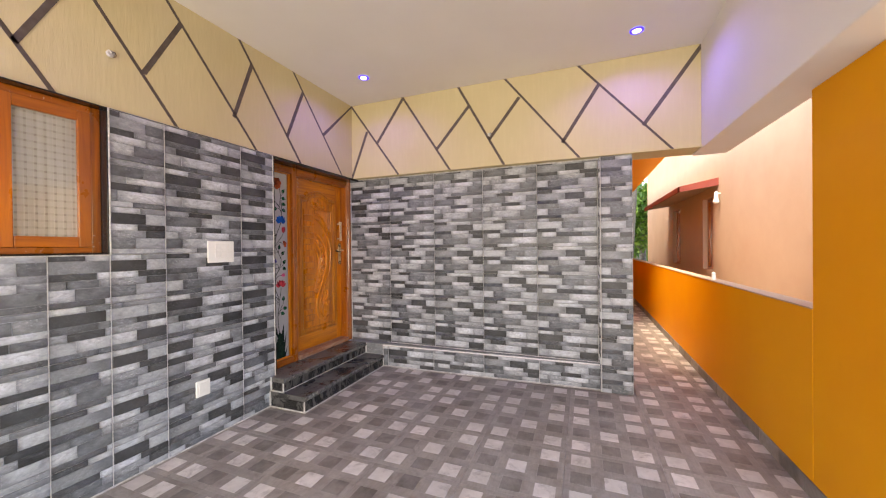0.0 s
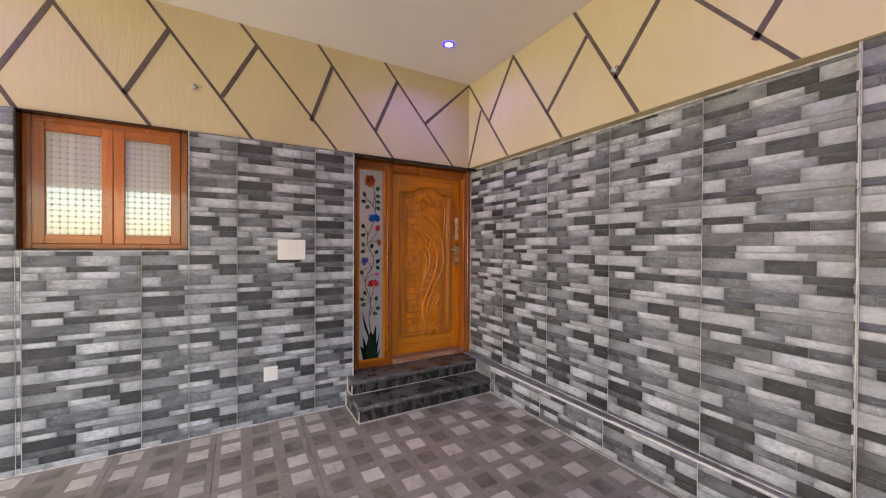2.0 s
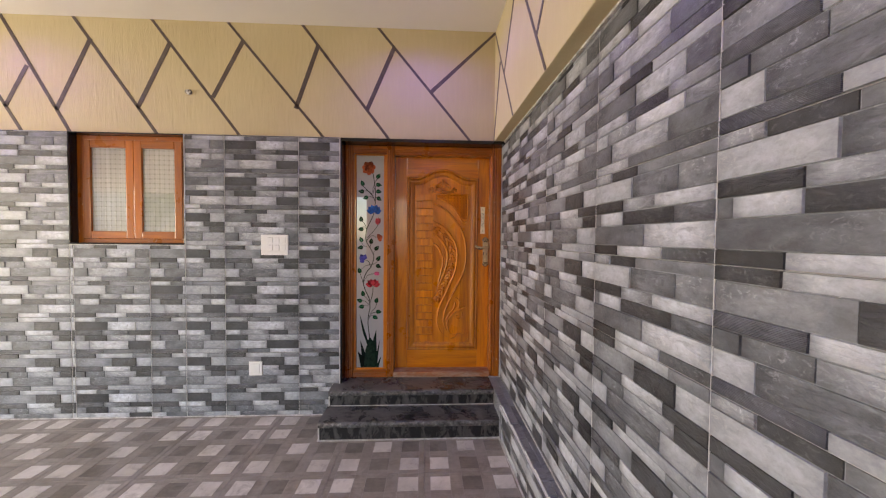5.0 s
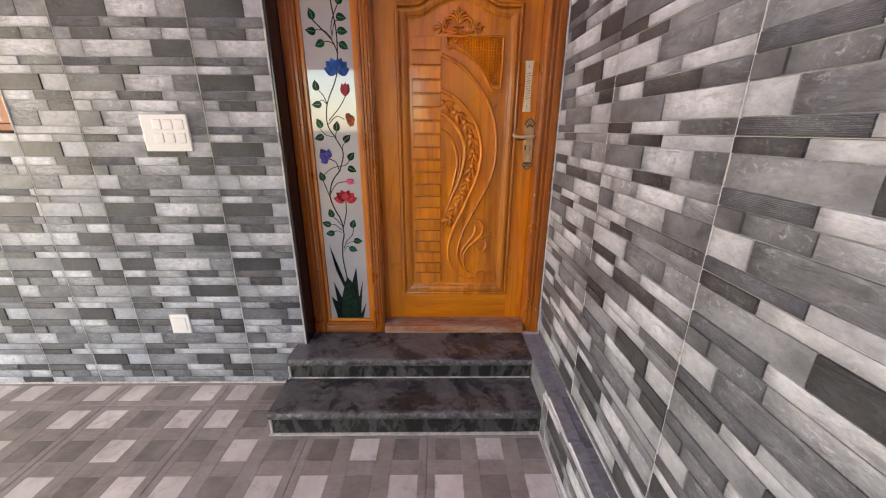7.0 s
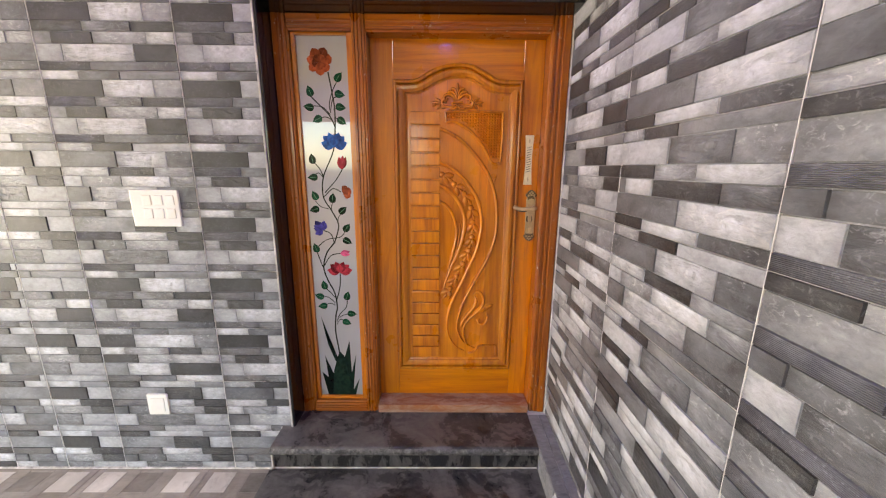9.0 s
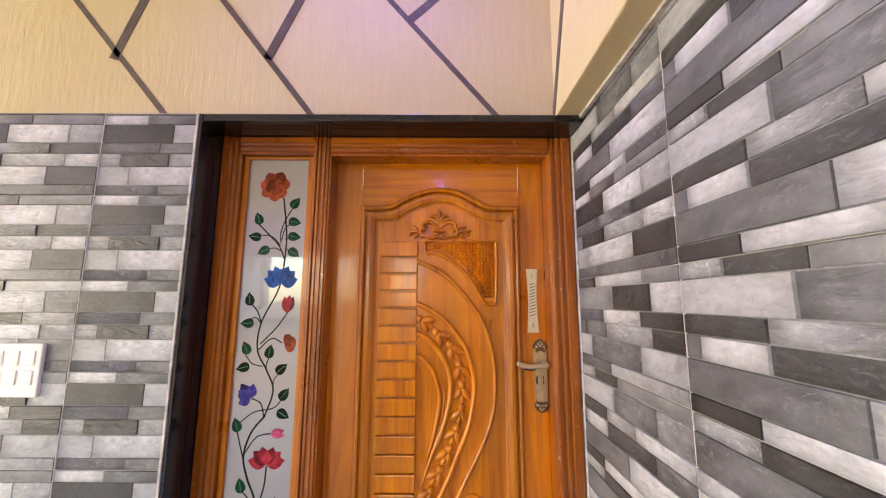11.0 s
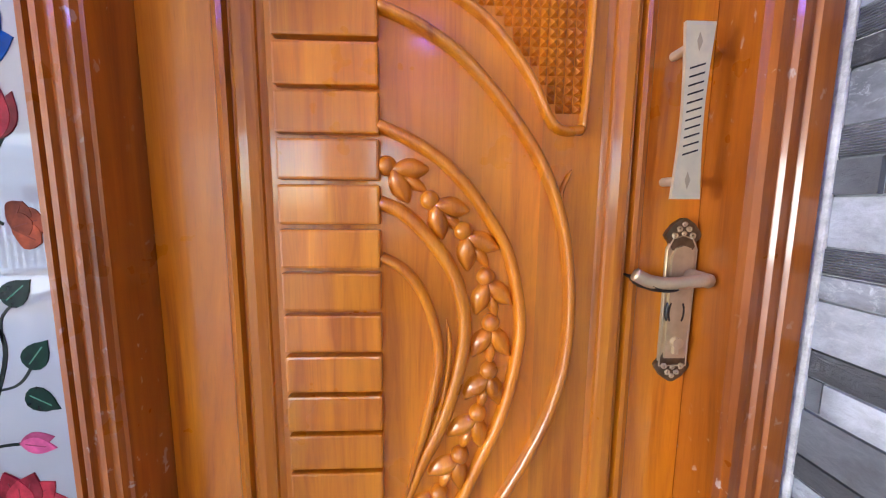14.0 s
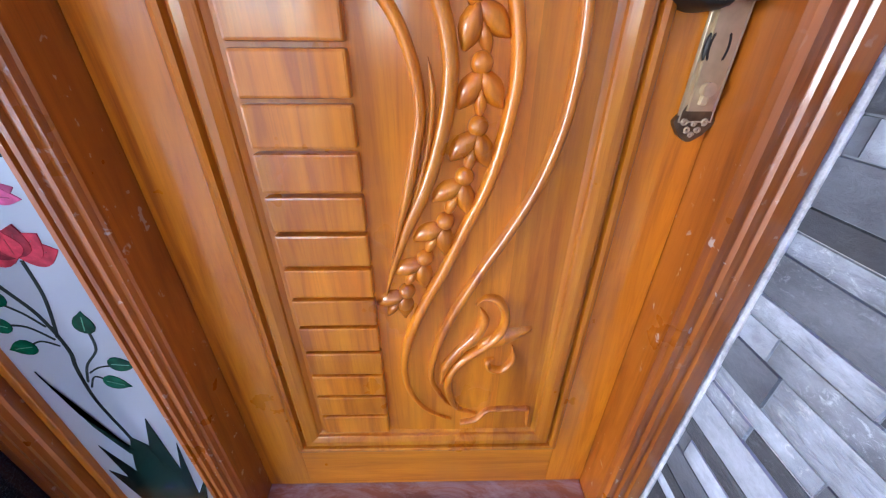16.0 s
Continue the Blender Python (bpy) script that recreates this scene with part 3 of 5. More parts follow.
def moulded_bar(name, horizontal, u0, u1, w0, w1, front, depth, steps, mat, label=""):
    """A frame member along u (z when upright, y when level), w0..w1 across, with a stepped reeded face given as (share across, set back)."""
    bm = bmesh.new()
    prof = [(w0, front - depth)] + [(w0 + (w1 - w0) * s, front - b) for s, b in steps] + [(w1, front - depth)]
    rows = []
    for u in (u0, u1):
        rows.append([bm.verts.new((x, u, w) if horizontal else (x, w, u)) for w, x in prof])
    for j in range(len(prof)):
        q = (j + 1) % len(prof)
        bm.faces.new((rows[0][j], rows[1][j], rows[1][q], rows[0][q]))
    bm.faces.new(rows[0])
    bm.faces.new(rows[1][::-1])
    bmesh.ops.recalc_face_normals(bm, faces=bm.faces)
    return part(name, bm, mat, door, label)


REED = [(0.0, 0.004), (0.05, 0.0), (0.36, 0.0), (0.40, 0.006), (0.46, 0.007), (0.50, 0.002), (0.60, 0.002), (0.64, 0.009), (0.70, 0.010), (0.74, 0.006), (0.86, 0.006), (0.90, 0.016), (1.0, 0.020)]
REED_B = [(1 - s, b) for s, b in REED][::-1]
moulded_bar("frame_post", False, 0.269, 2.314, 2.531, 2.600, FX, 0.14, REED, M_frame_z)
moulded_bar("frame_post", False, 0.269, 2.314, 2.893, 2.957, FX, 0.14, [(0.0, 0.004), (0.06, 0.0), (0.18, 0.0), (0.21, 0.012), (0.26, 0.012), (0.30, 0.0), (0.42, 0.0), (0.46, 0.007), (0.54, 0.007), (0.58, 0.003), (0.70, 0.003), (0.74, 0.010), (0.88, 0.010), (0.93, 0.018), (1.0, 0.020)], M_frame_z)
moulded_bar("frame_post", False, 0.269, 2.314, 3.812, 3.903, FX, 0.14, REED_B, M_frame_z)
moulded_bar("frame_head", True, 2.6005, 2.8925, 2.248, 2.314, FX + 0.001, 0.14, REED_B, M_frame_y)
moulded_bar("frame_head", True, 2.9575, 3.8115, 2.243, 2.314, FX + 0.001, 0.14, REED_B, M_frame_y)
moulded_bar("frame_sill", True, 2.6005, 2.8925, 0.269, 0.325, FX + 0.001, 0.14, REED, M_frame_y)
bm = bmesh.new()
add_box(bm, -2.985, FX + 0.012, 2.9575, 3.8115, 0.269, 0.318, 0.006)
part("threshold", bm, M_threshold, door, "worn teak threshold with plaster dust")

# side light: beads, frosted pane, glass painting
GX = -2.897
bm = bmesh.new()
add_box(bm, GX - 0.006, GX, 2.605, 2.889, 0.332, 2.245)
pane = part("pane", bm, M_frost, door, "frosted white glass pane")
for y0, y1, z0, z1, mt in ((2.6005, 2.620, 0.3255, 2.2475, M_teak_z), (2.860, 2.8925, 0.3255, 2.2475, M_teak_z), (2.6202, 2.8598, 2.236, 2.2475, M_teak_y), (2.6202, 2.8598, 0.3255, 0.342, M_teak_y)):
    part("bead", add_box(bmesh.new(), GX - 0.01, GX + 0.014, y0, y1, z0, z1, 0.003), mt, door)


def glass(p):
    """The painting was laid out a little smaller than it is; this brings it to full size about eye level."""
    return (3.307 + (p[0] - 3.307) * 1.0218, 1.636 + (p[1] - 1.636) * 1.0218)


def painted(name, outlines, mat, lift=0.0008):
    bm = bmesh.new()
    for pts in outlines:
        fill_poly(bm, [glass(p) for p in pts], GX, lift)
    bmesh.ops.recalc_face_normals(bm, faces=bm.faces)
    return part(name, bm, mat, pane)


def stem(pts, w=0.0055):
    line = smooth_line([glass(p) for p in pts], 6)
    bm = bmesh.new()
    sweep(bm, line, [(-w / 2, -0.0005), (-w / 2, 0.0010), (w / 2, 0.0010), (w / 2, -0.0005)], GX)
    bmesh.ops.recalc_face_normals(bm, faces=bm.faces)
    part("painted_stem", bm, M_stem, pane)


def leaf_shape(cy, cz, ang, size):
    out = []
    for i in range(14):
        t = i / 14 * 2 * math.pi
        r = Vector((size * math.cos(t), size * 0.78 * math.sin(t) * (1 - 0.25 * math.cos(t))))
        if abs(t) < 1e-6:
            r.x *= 1.28
        c, s = math.cos(ang), math.sin(ang)
        out.append((cy + r.x * c - r.y * s, cz + r.x * s + r.y * c))
    return out


def petals(cy, cz, lst, mat, name, pointed=True):
    """Overlapping petals (angle, length, width), each a shade higher than the one before, with a fine dark midrib."""
    for i, (a, ln, wd) in enumerate(lst):
        pts = []
        c, s = math.cos(a), math.sin(a)
        for j in range(16):
            t = (j / 8 if j <= 8 else (16 - j) / 8)
            w = math.sin(PI * t ** 0.85) if pointed else math.sin(PI * t ** 1.35) ** 0.6 * (1 + 0.07 * math.sin(9 * t + i))
            x, y = ln * (1.12 if pointed else 1.0) * t, wd * (0.64 if pointed else 0.50) * w * (1 if j <= 8 else -1)
            pts.append((cy + x * c - y * s, cz + x * s + y * c))
        painted(name, [pts], mat, 0.0012 + 0.00035 * i)
        bm = bmesh.new()
        lift = 0.0012 + 0.00035 * i
        sweep(bm, [Vector(glass((cy + c * ln * q, cz + s * ln * q))) for q in (0.18, 0.5, 0.8)], [(-0.0007, lift - 0.0002), (-0.0007, lift + 0.00025), (0.0007, lift + 0.00025), (0.0007, lift - 0.0002)], GX)
        part("petal_midrib", bm, M_midrib[mat.name], pane)


stem([(2.775, 2.07), (2.79, 1.97), (2.797, 1.89), (2.789, 1.762), (2.772, 1.695), (2.722, 1.586), (2.716, 1.489), (2.754, 1.418), (2.784, 1.346), (2.759, 1.257)], 0.006)
stem([(2.760, 1.257), (2.715, 1.20), (2.694, 1.121), (2.712, 1.05), (2.743, 0.981), (2.752, 0.90), (2.742, 0.852), (2.735, 0.76), (2.748, 0.64), (2.752, 0.55)], 0.007)
stem([(2.778, 1.09), (2.775, 1.03), (2.764, 0.981), (2.748, 0.93)])
stem([(2.684, 1.965), (2.73, 1.92), (2.772, 1.875), (2.796, 1.82)])
stem([(2.690, 1.92), (2.74, 1.915), (2.775, 1.88)], 0.004)
stem([(2.72, 1.865), (2.755, 1.87), (2.785, 1.855)], 0.004)
stem([(2.818, 2.035), (2.79, 1.985), (2.773, 1.93), (2.776, 1.89)], 0.004)
stem([(2.82, 1.965), (2.79, 1.95), (2.778, 1.90)], 0.0035)
stem([(2.82, 1.912), (2.79, 1.905)], 0.0035)
stem([(2.82, 1.855), (2.796, 1.868)], 0.0035)
stem([(2.673, 1.665), (2.705, 1.63), (2.722, 1.59)], 0.0045)
stem([(2.672, 1.592), (2.70, 1.607), (2.722, 1.585)], 0.004)
stem([(2.820, 1.63), (2.785, 1.575), (2.725, 1.51)], 0.0045)
stem([(2.805, 1.515), (2.765, 1.53), (2.72, 1.49)], 0.0045)
stem([(2.674, 1.47), (2.70, 1.44), (2.74, 1.43)], 0.0035)
stem([(2.765, 1.47), (2.752, 1.43), (2.77, 1.385)], 0.004)
stem([(2.808, 1.41), (2.785, 1.385), (2.782, 1.35)], 0.0035)
stem([(2.705, 1.318), (2.742, 1.30), (2.757, 1.25)], 0.0045)
stem([(2.818, 1.318), (2.79, 1.285), (2.72, 1.27), (2.668, 1.23)], 0.004)
stem([(2.661, 1.215), (2.675, 1.17), (2.694, 1.11)], 0.0045)
stem([(2.79, 1.198), (2.735, 1.185), (2.697, 1.13)], 0.0045)
stem([(2.693, 1.008), (2.72, 0.985), (2.742, 0.955)], 0.004)
stem([(2.672, 0.96), (2.71, 0.955), (2.742, 0.925)], 0.004)
stem([(2.685, 0.908), (2.715, 0.922), (2.742, 0.91)], 0.0035)
stem([(2.808, 0.945), (2.80, 0.90), (2.765, 0.86), (2.745, 0.815)], 0.0045)
stem([(2.82, 0.86), (2.785, 0.855), (2.76, 0.84)], 0.0035)
stem([(2.79, 0.815), (2.765, 0.83), (2.745, 0.80)], 0.0035)
LEAVES = [(2.821, 2.047, 0.9), (2.684, 1.984, 1.9), (2.822, 1.973, -0.2), (2.676, 1.914, 3.0), (2.824, 1.915, -0.15), (2.713, 1.86, 3.6), (2.826, 1.853, -0.6),
          (2.673, 1.673, 1.7), (2.672, 1.586, 3.2), (2.674, 1.494, 2.0), (2.761, 1.481, 1.4), (2.669, 1.426, 3.4), (2.808, 1.421, 0.7), (2.824, 1.331, 0.9),
          (2.823, 1.264, -0.5), (2.661, 1.224, 1.9), (2.691, 1.022, 1.8), (2.663, 0.961, 2.8), (2.678, 0.907, 3.3), (2.808, 0.962, 1.3), (2.827, 0.862, -0.1), (2.797, 0.813, -0.4)]
for cy, cz, an in LEAVES:
    painted("painted_leaf", [leaf_shape(cy, cz, an, 0.0225)], M_pl_green, 0.0014)
    c, s = math.cos(an) * 0.016, math.sin(an) * 0.016
    bm = bmesh.new()
    sweep(bm, [Vector(glass((cy - c, cz - s))), Vector(glass((cy + c, cz + s)))], [(-0.0009, 0.0010), (-0.0009, 0.0018), (0.0009, 0.0018), (0.0009, 0.0010)], GX)
    part("painted_vein", bm, M_vein, pane)
petals(2.738, 2.112, [(0.35, 0.062, 0.048), (1.15, 0.068, 0.046), (2.05, 0.066, 0.046), (2.9, 0.060, 0.044), (3.75, 0.060, 0.044), (4.75, 0.058, 0.046), (5.6, 0.056, 0.044)] + [(a * PI / 2.5 + 0.9, 0.036, 0.034) for a in range(5)], M_rust, "painted_petal", False)
petals(2.786, 1.735, [(0.25, 0.058, 0.04), (2.9, 0.06, 0.04), (0.75, 0.062, 0.04), (2.4, 0.064, 0.04), (1.2, 0.062, 0.036), (1.95, 0.062, 0.036), (1.57, 0.05, 0.034)], M_blue, "painted_petal")
petals(2.815, 1.625, [(1.75, 0.056, 0.024), (1.2, 0.058, 0.024), (1.45, 0.06, 0.022)], M_red, "painted_petal")
petals(2.815, 1.510, [(0.3, 0.045, 0.04), (1.1, 0.04, 0.034), (-0.5, 0.042, 0.034), (0.3, 0.03, 0.03)], M_rust, "painted_petal", False)
petals(2.702, 1.318, [(2.9, 0.042, 0.03), (2.2, 0.056, 0.034), (1.4, 0.046, 0.03), (3.6, 0.04, 0.028), (2.6, 0.046, 0.03)], M_violet, "painted_petal")
petals(2.785, 1.198, [(0.2, 0.045, 0.02), (-0.15, 0.046, 0.02)], M_pinkp, "painted_petal")
petals(2.777, 1.095, [(0.2, 0.060, 0.036), (2.95, 0.060, 0.036), (0.7, 0.058, 0.036), (2.4, 0.058, 0.036), (1.2, 0.055, 0.034), (1.9, 0.055, 0.034), (1.57, 0.042, 0.03)], M_red, "painted_petal")
BLADES = [[(2.674, 0.368), (2.646, 0.513), (2.69, 0.47), (2.70, 0.368)], [(2.69, 0.368), (2.668, 0.611), (2.715, 0.49), (2.725, 0.368)], [(2.80, 0.368), (2.853, 0.471), (2.829, 0.368)],
          [(2.775, 0.368), (2.84, 0.618), (2.822, 0.45), (2.815, 0.368)], [(2.745, 0.368), (2.76, 0.55), (2.807, 0.703), (2.812, 0.5), (2.80, 0.368)],
          [(2.70, 0.368), (2.712, 0.52), (2.735, 0.60), (2.775, 0.60), (2.80, 0.48), (2.80, 0.368)],
          [(2.725, 0.58), (2.69, 0.68), (2.662, 0.845), (2.682, 0.72), (2.735, 0.61), (2.745, 0.58)], [(2.735, 0.60), (2.75, 0.64), (2.775, 0.61), (2.785, 0.50), (2.772, 0.50), (2.762, 0.60)]]
for i, b in enumerate(BLADES):
    painted("painted_grass_blade", [b], M_pl_dark, 0.0011 + 0.0002 * i)

# leaf of the door
leaf = part("door_leaf", add_box(bmesh.new(), LX - 0.036, LX - 0.0045, 3.069, 3.711, 0.487, 2.139), M_teak_z, door, "carved varnished teak leaf")
for y0, y1, z0, z1, mt in ((2.9578, 3.0675, 0.320, 2.2425, M_teak_z), (3.7125, 3.8112, 0.320, 2.2425, M_teak_z), (3.068, 3.712, 0.320, 0.4855, M_teak_y)):
    part("rail", add_box(bmesh.new(), LX - 0.040, LX, y0, y1, z0, z1, 0.0015), mt, leaf)
CROWN = [(3.068, 2.058), (3.14, 2.058), (3.19, 2.064), (3.248, 2.097), (3.318, 2.124), (3.389, 2.134), (3.46, 2.125), (3.53, 2.091), (3.585, 2.062), (3.64, 2.058), (3.712, 2.058)]
crown = smooth_line(CROWN, 5)
bm = bmesh.new()
for i in range(len(crown) - 1):
    p, q = crown[i], crown[i + 1]
    lo4 = [bm.verts.new((LX - 0.03, y, z)) for y, z in ((p.x, p.y), (q.x, q.y), (q.x, 2.2425), (p.x, 2.2425))]
    hi4 = [bm.verts.new((LX - 0.0004, y, z)) for y, z in ((p.x, p.y), (q.x, q.y), (q.x, 2.2425), (p.x, 2.2425))]
    bm.faces.new(hi4)
    bm.faces.new((lo4[0], lo4[1], hi4[1], hi4[0]))
    bm.faces.new((lo4[3], hi4[3], hi4[2], lo4[2]))
bmesh.ops.remove_doubles(bm, verts=bm.verts[:], dist=0.0002)
bmesh.ops.recalc_face_normals(bm, faces=bm.faces)
for f in bm.faces:
    if abs(f.normal.x) > 0.9 and f.normal.x < 0:
        f.normal_flip()
part("rail", bm, M_teak_y, leaf)
border = [Vector((3.712, 0.486))] + [Vector(p) for p in crown[::-1]] + [Vector((3.068, 0.486))]
# border runs anticlockwise seen from the porch; its left side is the inside of the panel
PANEL = [(-0.0045, -0.004), (-0.002, 0.006), (0.003, 0.0125), (0.010, 0.0145), (0.0165, 0.0125), (0.0185, 0.0005), (0.0235, -0.0015), (0.0255, 0.010), (0.030, 0.0125), (0.042, 0.0115), (0.054, 0.0075), (0.0575, 0.0055), (0.059, 0.0), (0.064, -0.002), (0.068, -0.004)]
bm = sweep(bmesh.new(), border, PANEL, LX, closed=True)
bmesh.ops.recalc_face_normals(bm, faces=bm.faces)
part("panel_moulding", bm, M_teak_z, leaf)

for i in range(20):     # the column of flat tablets
    z1 = 1.910 - 0.0675 * i
    part("tablet", add_box(bmesh.new(), LX - 0.01, LX + 0.0125, 3.149, 3.301, z1 - 0.0605, z1, 0.0042), M_teak_z, leaf)


def carve(name, pts, w, h, widths=None, mat=None, steps=7):
    bm = sweep(bmesh.new(), smooth_line(pts, steps), round_profile(w, h * 1.8), LX - 0.0045, widths=widths)
    bmesh.ops.recalc_face_normals(bm, faces=bm.faces)
    return part(name, bm, mat or M_teak_z, leaf, smooth=True)


taper = lambda t: max(0.12, min(1.0, (1 - t) * 4))
both = lambda t: max(0.15, min(1.0, t * 5, (1 - t) * 5))
carve("carved_rib", [(3.302, 1.829), (3.36, 1.805), (3.418, 1.768), (3.47, 1.718), (3.514, 1.664), (3.55, 1.61), (3.575, 1.555), (3.594, 1.49), (3.605, 1.41), (3.606, 1.33), (3.598, 1.26), (3.575, 1.18), (3.539, 1.102), (3.494, 1.018), (3.444, 0.915), (3.415, 0.831), (3.402, 0.746), (3.421, 0.689), (3.447, 0.649), (3.501, 0.617)], 0.019, 0.010, taper)
carve("carved_rib", [(3.300, 1.662), (3.347, 1.641), (3.395, 1.611), (3.437, 1.569), (3.472, 1.522), (3.501, 1.472), (3.518, 1.41), (3.526, 1.345), (3.517, 1.266), (3.496, 1.183), (3.466, 1.113), (3.43, 1.026), (3.385, 0.930), (3.357, 0.847), (3.345, 0.764), (3.357, 0.69), (3.394, 0.629), (3.448, 0.597)], 0.021, 0.010, taper)
carve("carved_rib", [(3.300, 1.546), (3.337, 1.529), (3.379, 1.488), (3.414, 1.437), (3.433, 1.374), (3.434, 1.317), (3.421, 1.247), (3.398, 1.174), (3.364, 1.098), (3.332, 1.005), (3.320, 0.953)], 0.024, 0.009, taper)
carve("carved_rib", [(3.301, 1.461), (3.336, 1.441), (3.366, 1.401), (3.386, 1.346), (3.393, 1.288), (3.383, 1.227), (3.369, 1.164), (3.349, 1.087), (3.322, 0.958)], 0.018, 0.009, taper)
carve("carved_rib", [(3.405, 1.36), (3.411, 1.31), (3.403, 1.24), (3.385, 1.17), (3.362, 1.10)], 0.010, 0.006, both)
carve("carved_rib", [(3.333, 1.861), (3.383, 1.861), (3.461, 1.815), (3.525, 1.740), (3.568, 1.666), (3.612, 1.660)], 0.016, 0.009)
carve("carved_rib", [(3.612, 1.660), (3.618, 1.78), (3.618, 1.912)], 0.012, 0.008)
carve("carved_rib", [(3.618, 1.912), (3.47, 1.914), (3.327, 1.912)], 0.012, 0.008)
carve("carved_rib", [(3.327, 1.912), (3.330, 1.885), (3.334, 1.861)], 0.012, 0.008)
carve("carved_line", [(3.600, 1.60), (3.585, 1.565), (3.588, 1.52)], 0.008, 0.004, both)

# studded corner field
EDGE = smooth_line([(3.333, 1.870), (3.383, 1.870), (3.461, 1.826), (3.525, 1.752), (3.572, 1.678), (3.62, 1.67)], 8)


def edge_z(y):
    for a, b in zip(EDGE, EDGE[1:]):
        if a.x <= y <= b.x:
            return a.y + (b.y - a.y) * (y - a.x) / max(1e-6, b.x - a.x)
    return 1.67


bm = bmesh.new()
PITCH = 0.0138
for cidx in range(20):
    y = 3.341 + cidx * PITCH
    z = 1.8985
    while z > edge_z(y) + 0.009:
        top = bm.verts.new((LX + 0.0035, y - 0.0008, z - 0.0022))
        ring = [bm.verts.new((LX - 0.0045, y + dy * PITCH * 0.45, z + dz * PITCH * 0.49)) for dy, dz in ((-1, -1), (1, -1), (1, 1), (-1, 1))]
        for j in range(4):
            bm.faces.new((ring[j], ring[(j + 1) % 4], top))
        z -= PITCH
bmesh.ops.recalc_face_normals(bm, faces=bm.faces)
part("studded_field", bm, M_teak_z, leaf, "carved field of small studs")

# garland of buds
def blob(bm, y, z, a, ln, wd, h, tip=0.35):
    """A raised petal from (y, z) along the angle a."""
    c, s = math.cos(a), math.sin(a)
    rows = []
    for i in range(6):
        t = i / 5
        w = wd * (math.sin(math.pi * min(1, t * 0.85 + 0.1)) + 0.05) * 0.5
        hh = h * (0.4 + 0.6 * math.sin(math.pi * min(1, t * 0.8 + 0.25)))
        row = []
        for j in range(5):
            q = j / 4 * 2 - 1
            row.append(bm.verts.new((LX - 0.005 + 1.55 * hh * (1 - q * q) ** 0.5, y + c * ln * t - s * w * q, z + s * ln * t + c * w * q)))
        rows.append(row)
    for i in range(5):
        for j in range(4):
            bm.faces.new((rows[i][j], rows[i + 1][j], rows[i + 1][j + 1], rows[i][j + 1]))
    bm.faces.new(rows[0])
    bm.faces.new(rows[-1][::-1])


def ball(bm, y, z, r, h):
    bmesh.ops.create_uvsphere(bm, u_segments=12, v_segments=8, radius=1, matrix=Matrix.LocRotScale((LX - 0.001, y, z), None, (h * 1.2, r, r)))


BUDS = [(3.311, 1.602, -0.55), (3.377, 1.551, -0.75), (3.43, 1.503, -0.95), (3.467, 1.43, -1.3), (3.477, 1.353, -1.55), (3.476, 1.272, -1.75), (3.459, 1.197, -1.95), (3.430, 1.121, -2.05), (3.395, 1.05, -2.1), (3.361, 0.979, -2.15)]
for y, z, a in BUDS:
    bm = bmesh.new()
    ball(bm, y, z, 0.0155, 0.014)
    c, s = math.cos(a), math.sin(a)
    y1, z1 = y + c * 0.010, z + s * 0.010
    blob(bm, y1, z1, a + 0.58, 0.056, 0.034, 0.012)
    blob(bm, y1, z1, a - 0.58, 0.056, 0.034, 0.012)
    blob(bm, y1 + c * 0.022, z1 + s * 0.022, a, 0.040, 0.019, 0.009)
    bmesh.ops.recalc_face_normals(bm, faces=bm.faces)
    part("carved_bud", bm, M_teak_z, leaf, smooth=True)

# crest at the top: feathered palmette over two scrolls, a leaf sprig at either end
CREST_Y = 3.387
bm = bmesh.new()
blob(bm, CREST_Y, 1.985, PI / 2, 0.062, 0.022, 0.011)
blob(bm, CREST_Y, 1.948, -PI / 2, 0.034, 0.016, 0.010)
for sgn, base in ((1, 0.0), (-1, PI)):
    for du, dz, a, ln, wd in ((0.080, 1.951, 0.10, 0.052, 0.018), (0.081, 1.955, 0.62, 0.036, 0.016), (0.081, 1.948, -0.85, 0.034, 0.016), (0.106, 1.948, -0.5, 0.022, 0.013), (0.055, 1.934, -0.25, 0.026, 0.012)):
        blob(bm, CREST_Y + sgn * du, dz, base + sgn * a, ln, wd, 0.010)
    ball(bm, CREST_Y + sgn * 0.053, 1.970, 0.008, 0.009)
    ball(bm, CREST_Y + sgn * 0.060, 1.956, 0.007, 0.008)
bmesh.ops.recalc_face_normals(bm, faces=bm.faces)
part("carved_crest", bm, M_teak_z, leaf, smooth=True)
for sgn in (-1, 1):
    for line, w in (
        (((0.0011, 1.9646), (0.0044, 1.9924), (0.0148, 2.0142), (0.0288, 2.0174), (0.0343, 2.0095)), 0.016),
        (((0.0015, 1.9606), (0.0096, 1.9857), (0.0251, 2.0015), (0.0424, 2.0031), (0.0498, 1.9944)), 0.017),
        (((0.003, 1.9579), (0.014, 1.9777), (0.0351, 1.9912), (0.0554, 1.9896), (0.0664, 1.9793), (0.0635, 1.9674), (0.0524, 1.9698)), 0.016),
        (((0.0037, 1.9499), (0.0166, 1.9356), (0.0424, 1.934), (0.0694, 1.938), (0.0768, 1.9527), (0.0686, 1.9634), (0.0583, 1.9595), (0.062, 1.9515)), 0.014),
        (((0.0007, 1.9428), (0.0111, 1.9289), (0.0277, 1.9245), (0.0443, 1.9277)), 0.011),
    ):
        carve("carved_feather", [(CREST_Y + sgn * u, z) for u, z in line], w, 0.010, both)
carve("carved_scroll", [(CREST_Y - 0.026, 1.9555), (CREST_Y, 1.955), (CREST_Y + 0.026, 1.9555)], 0.012, 0.013)

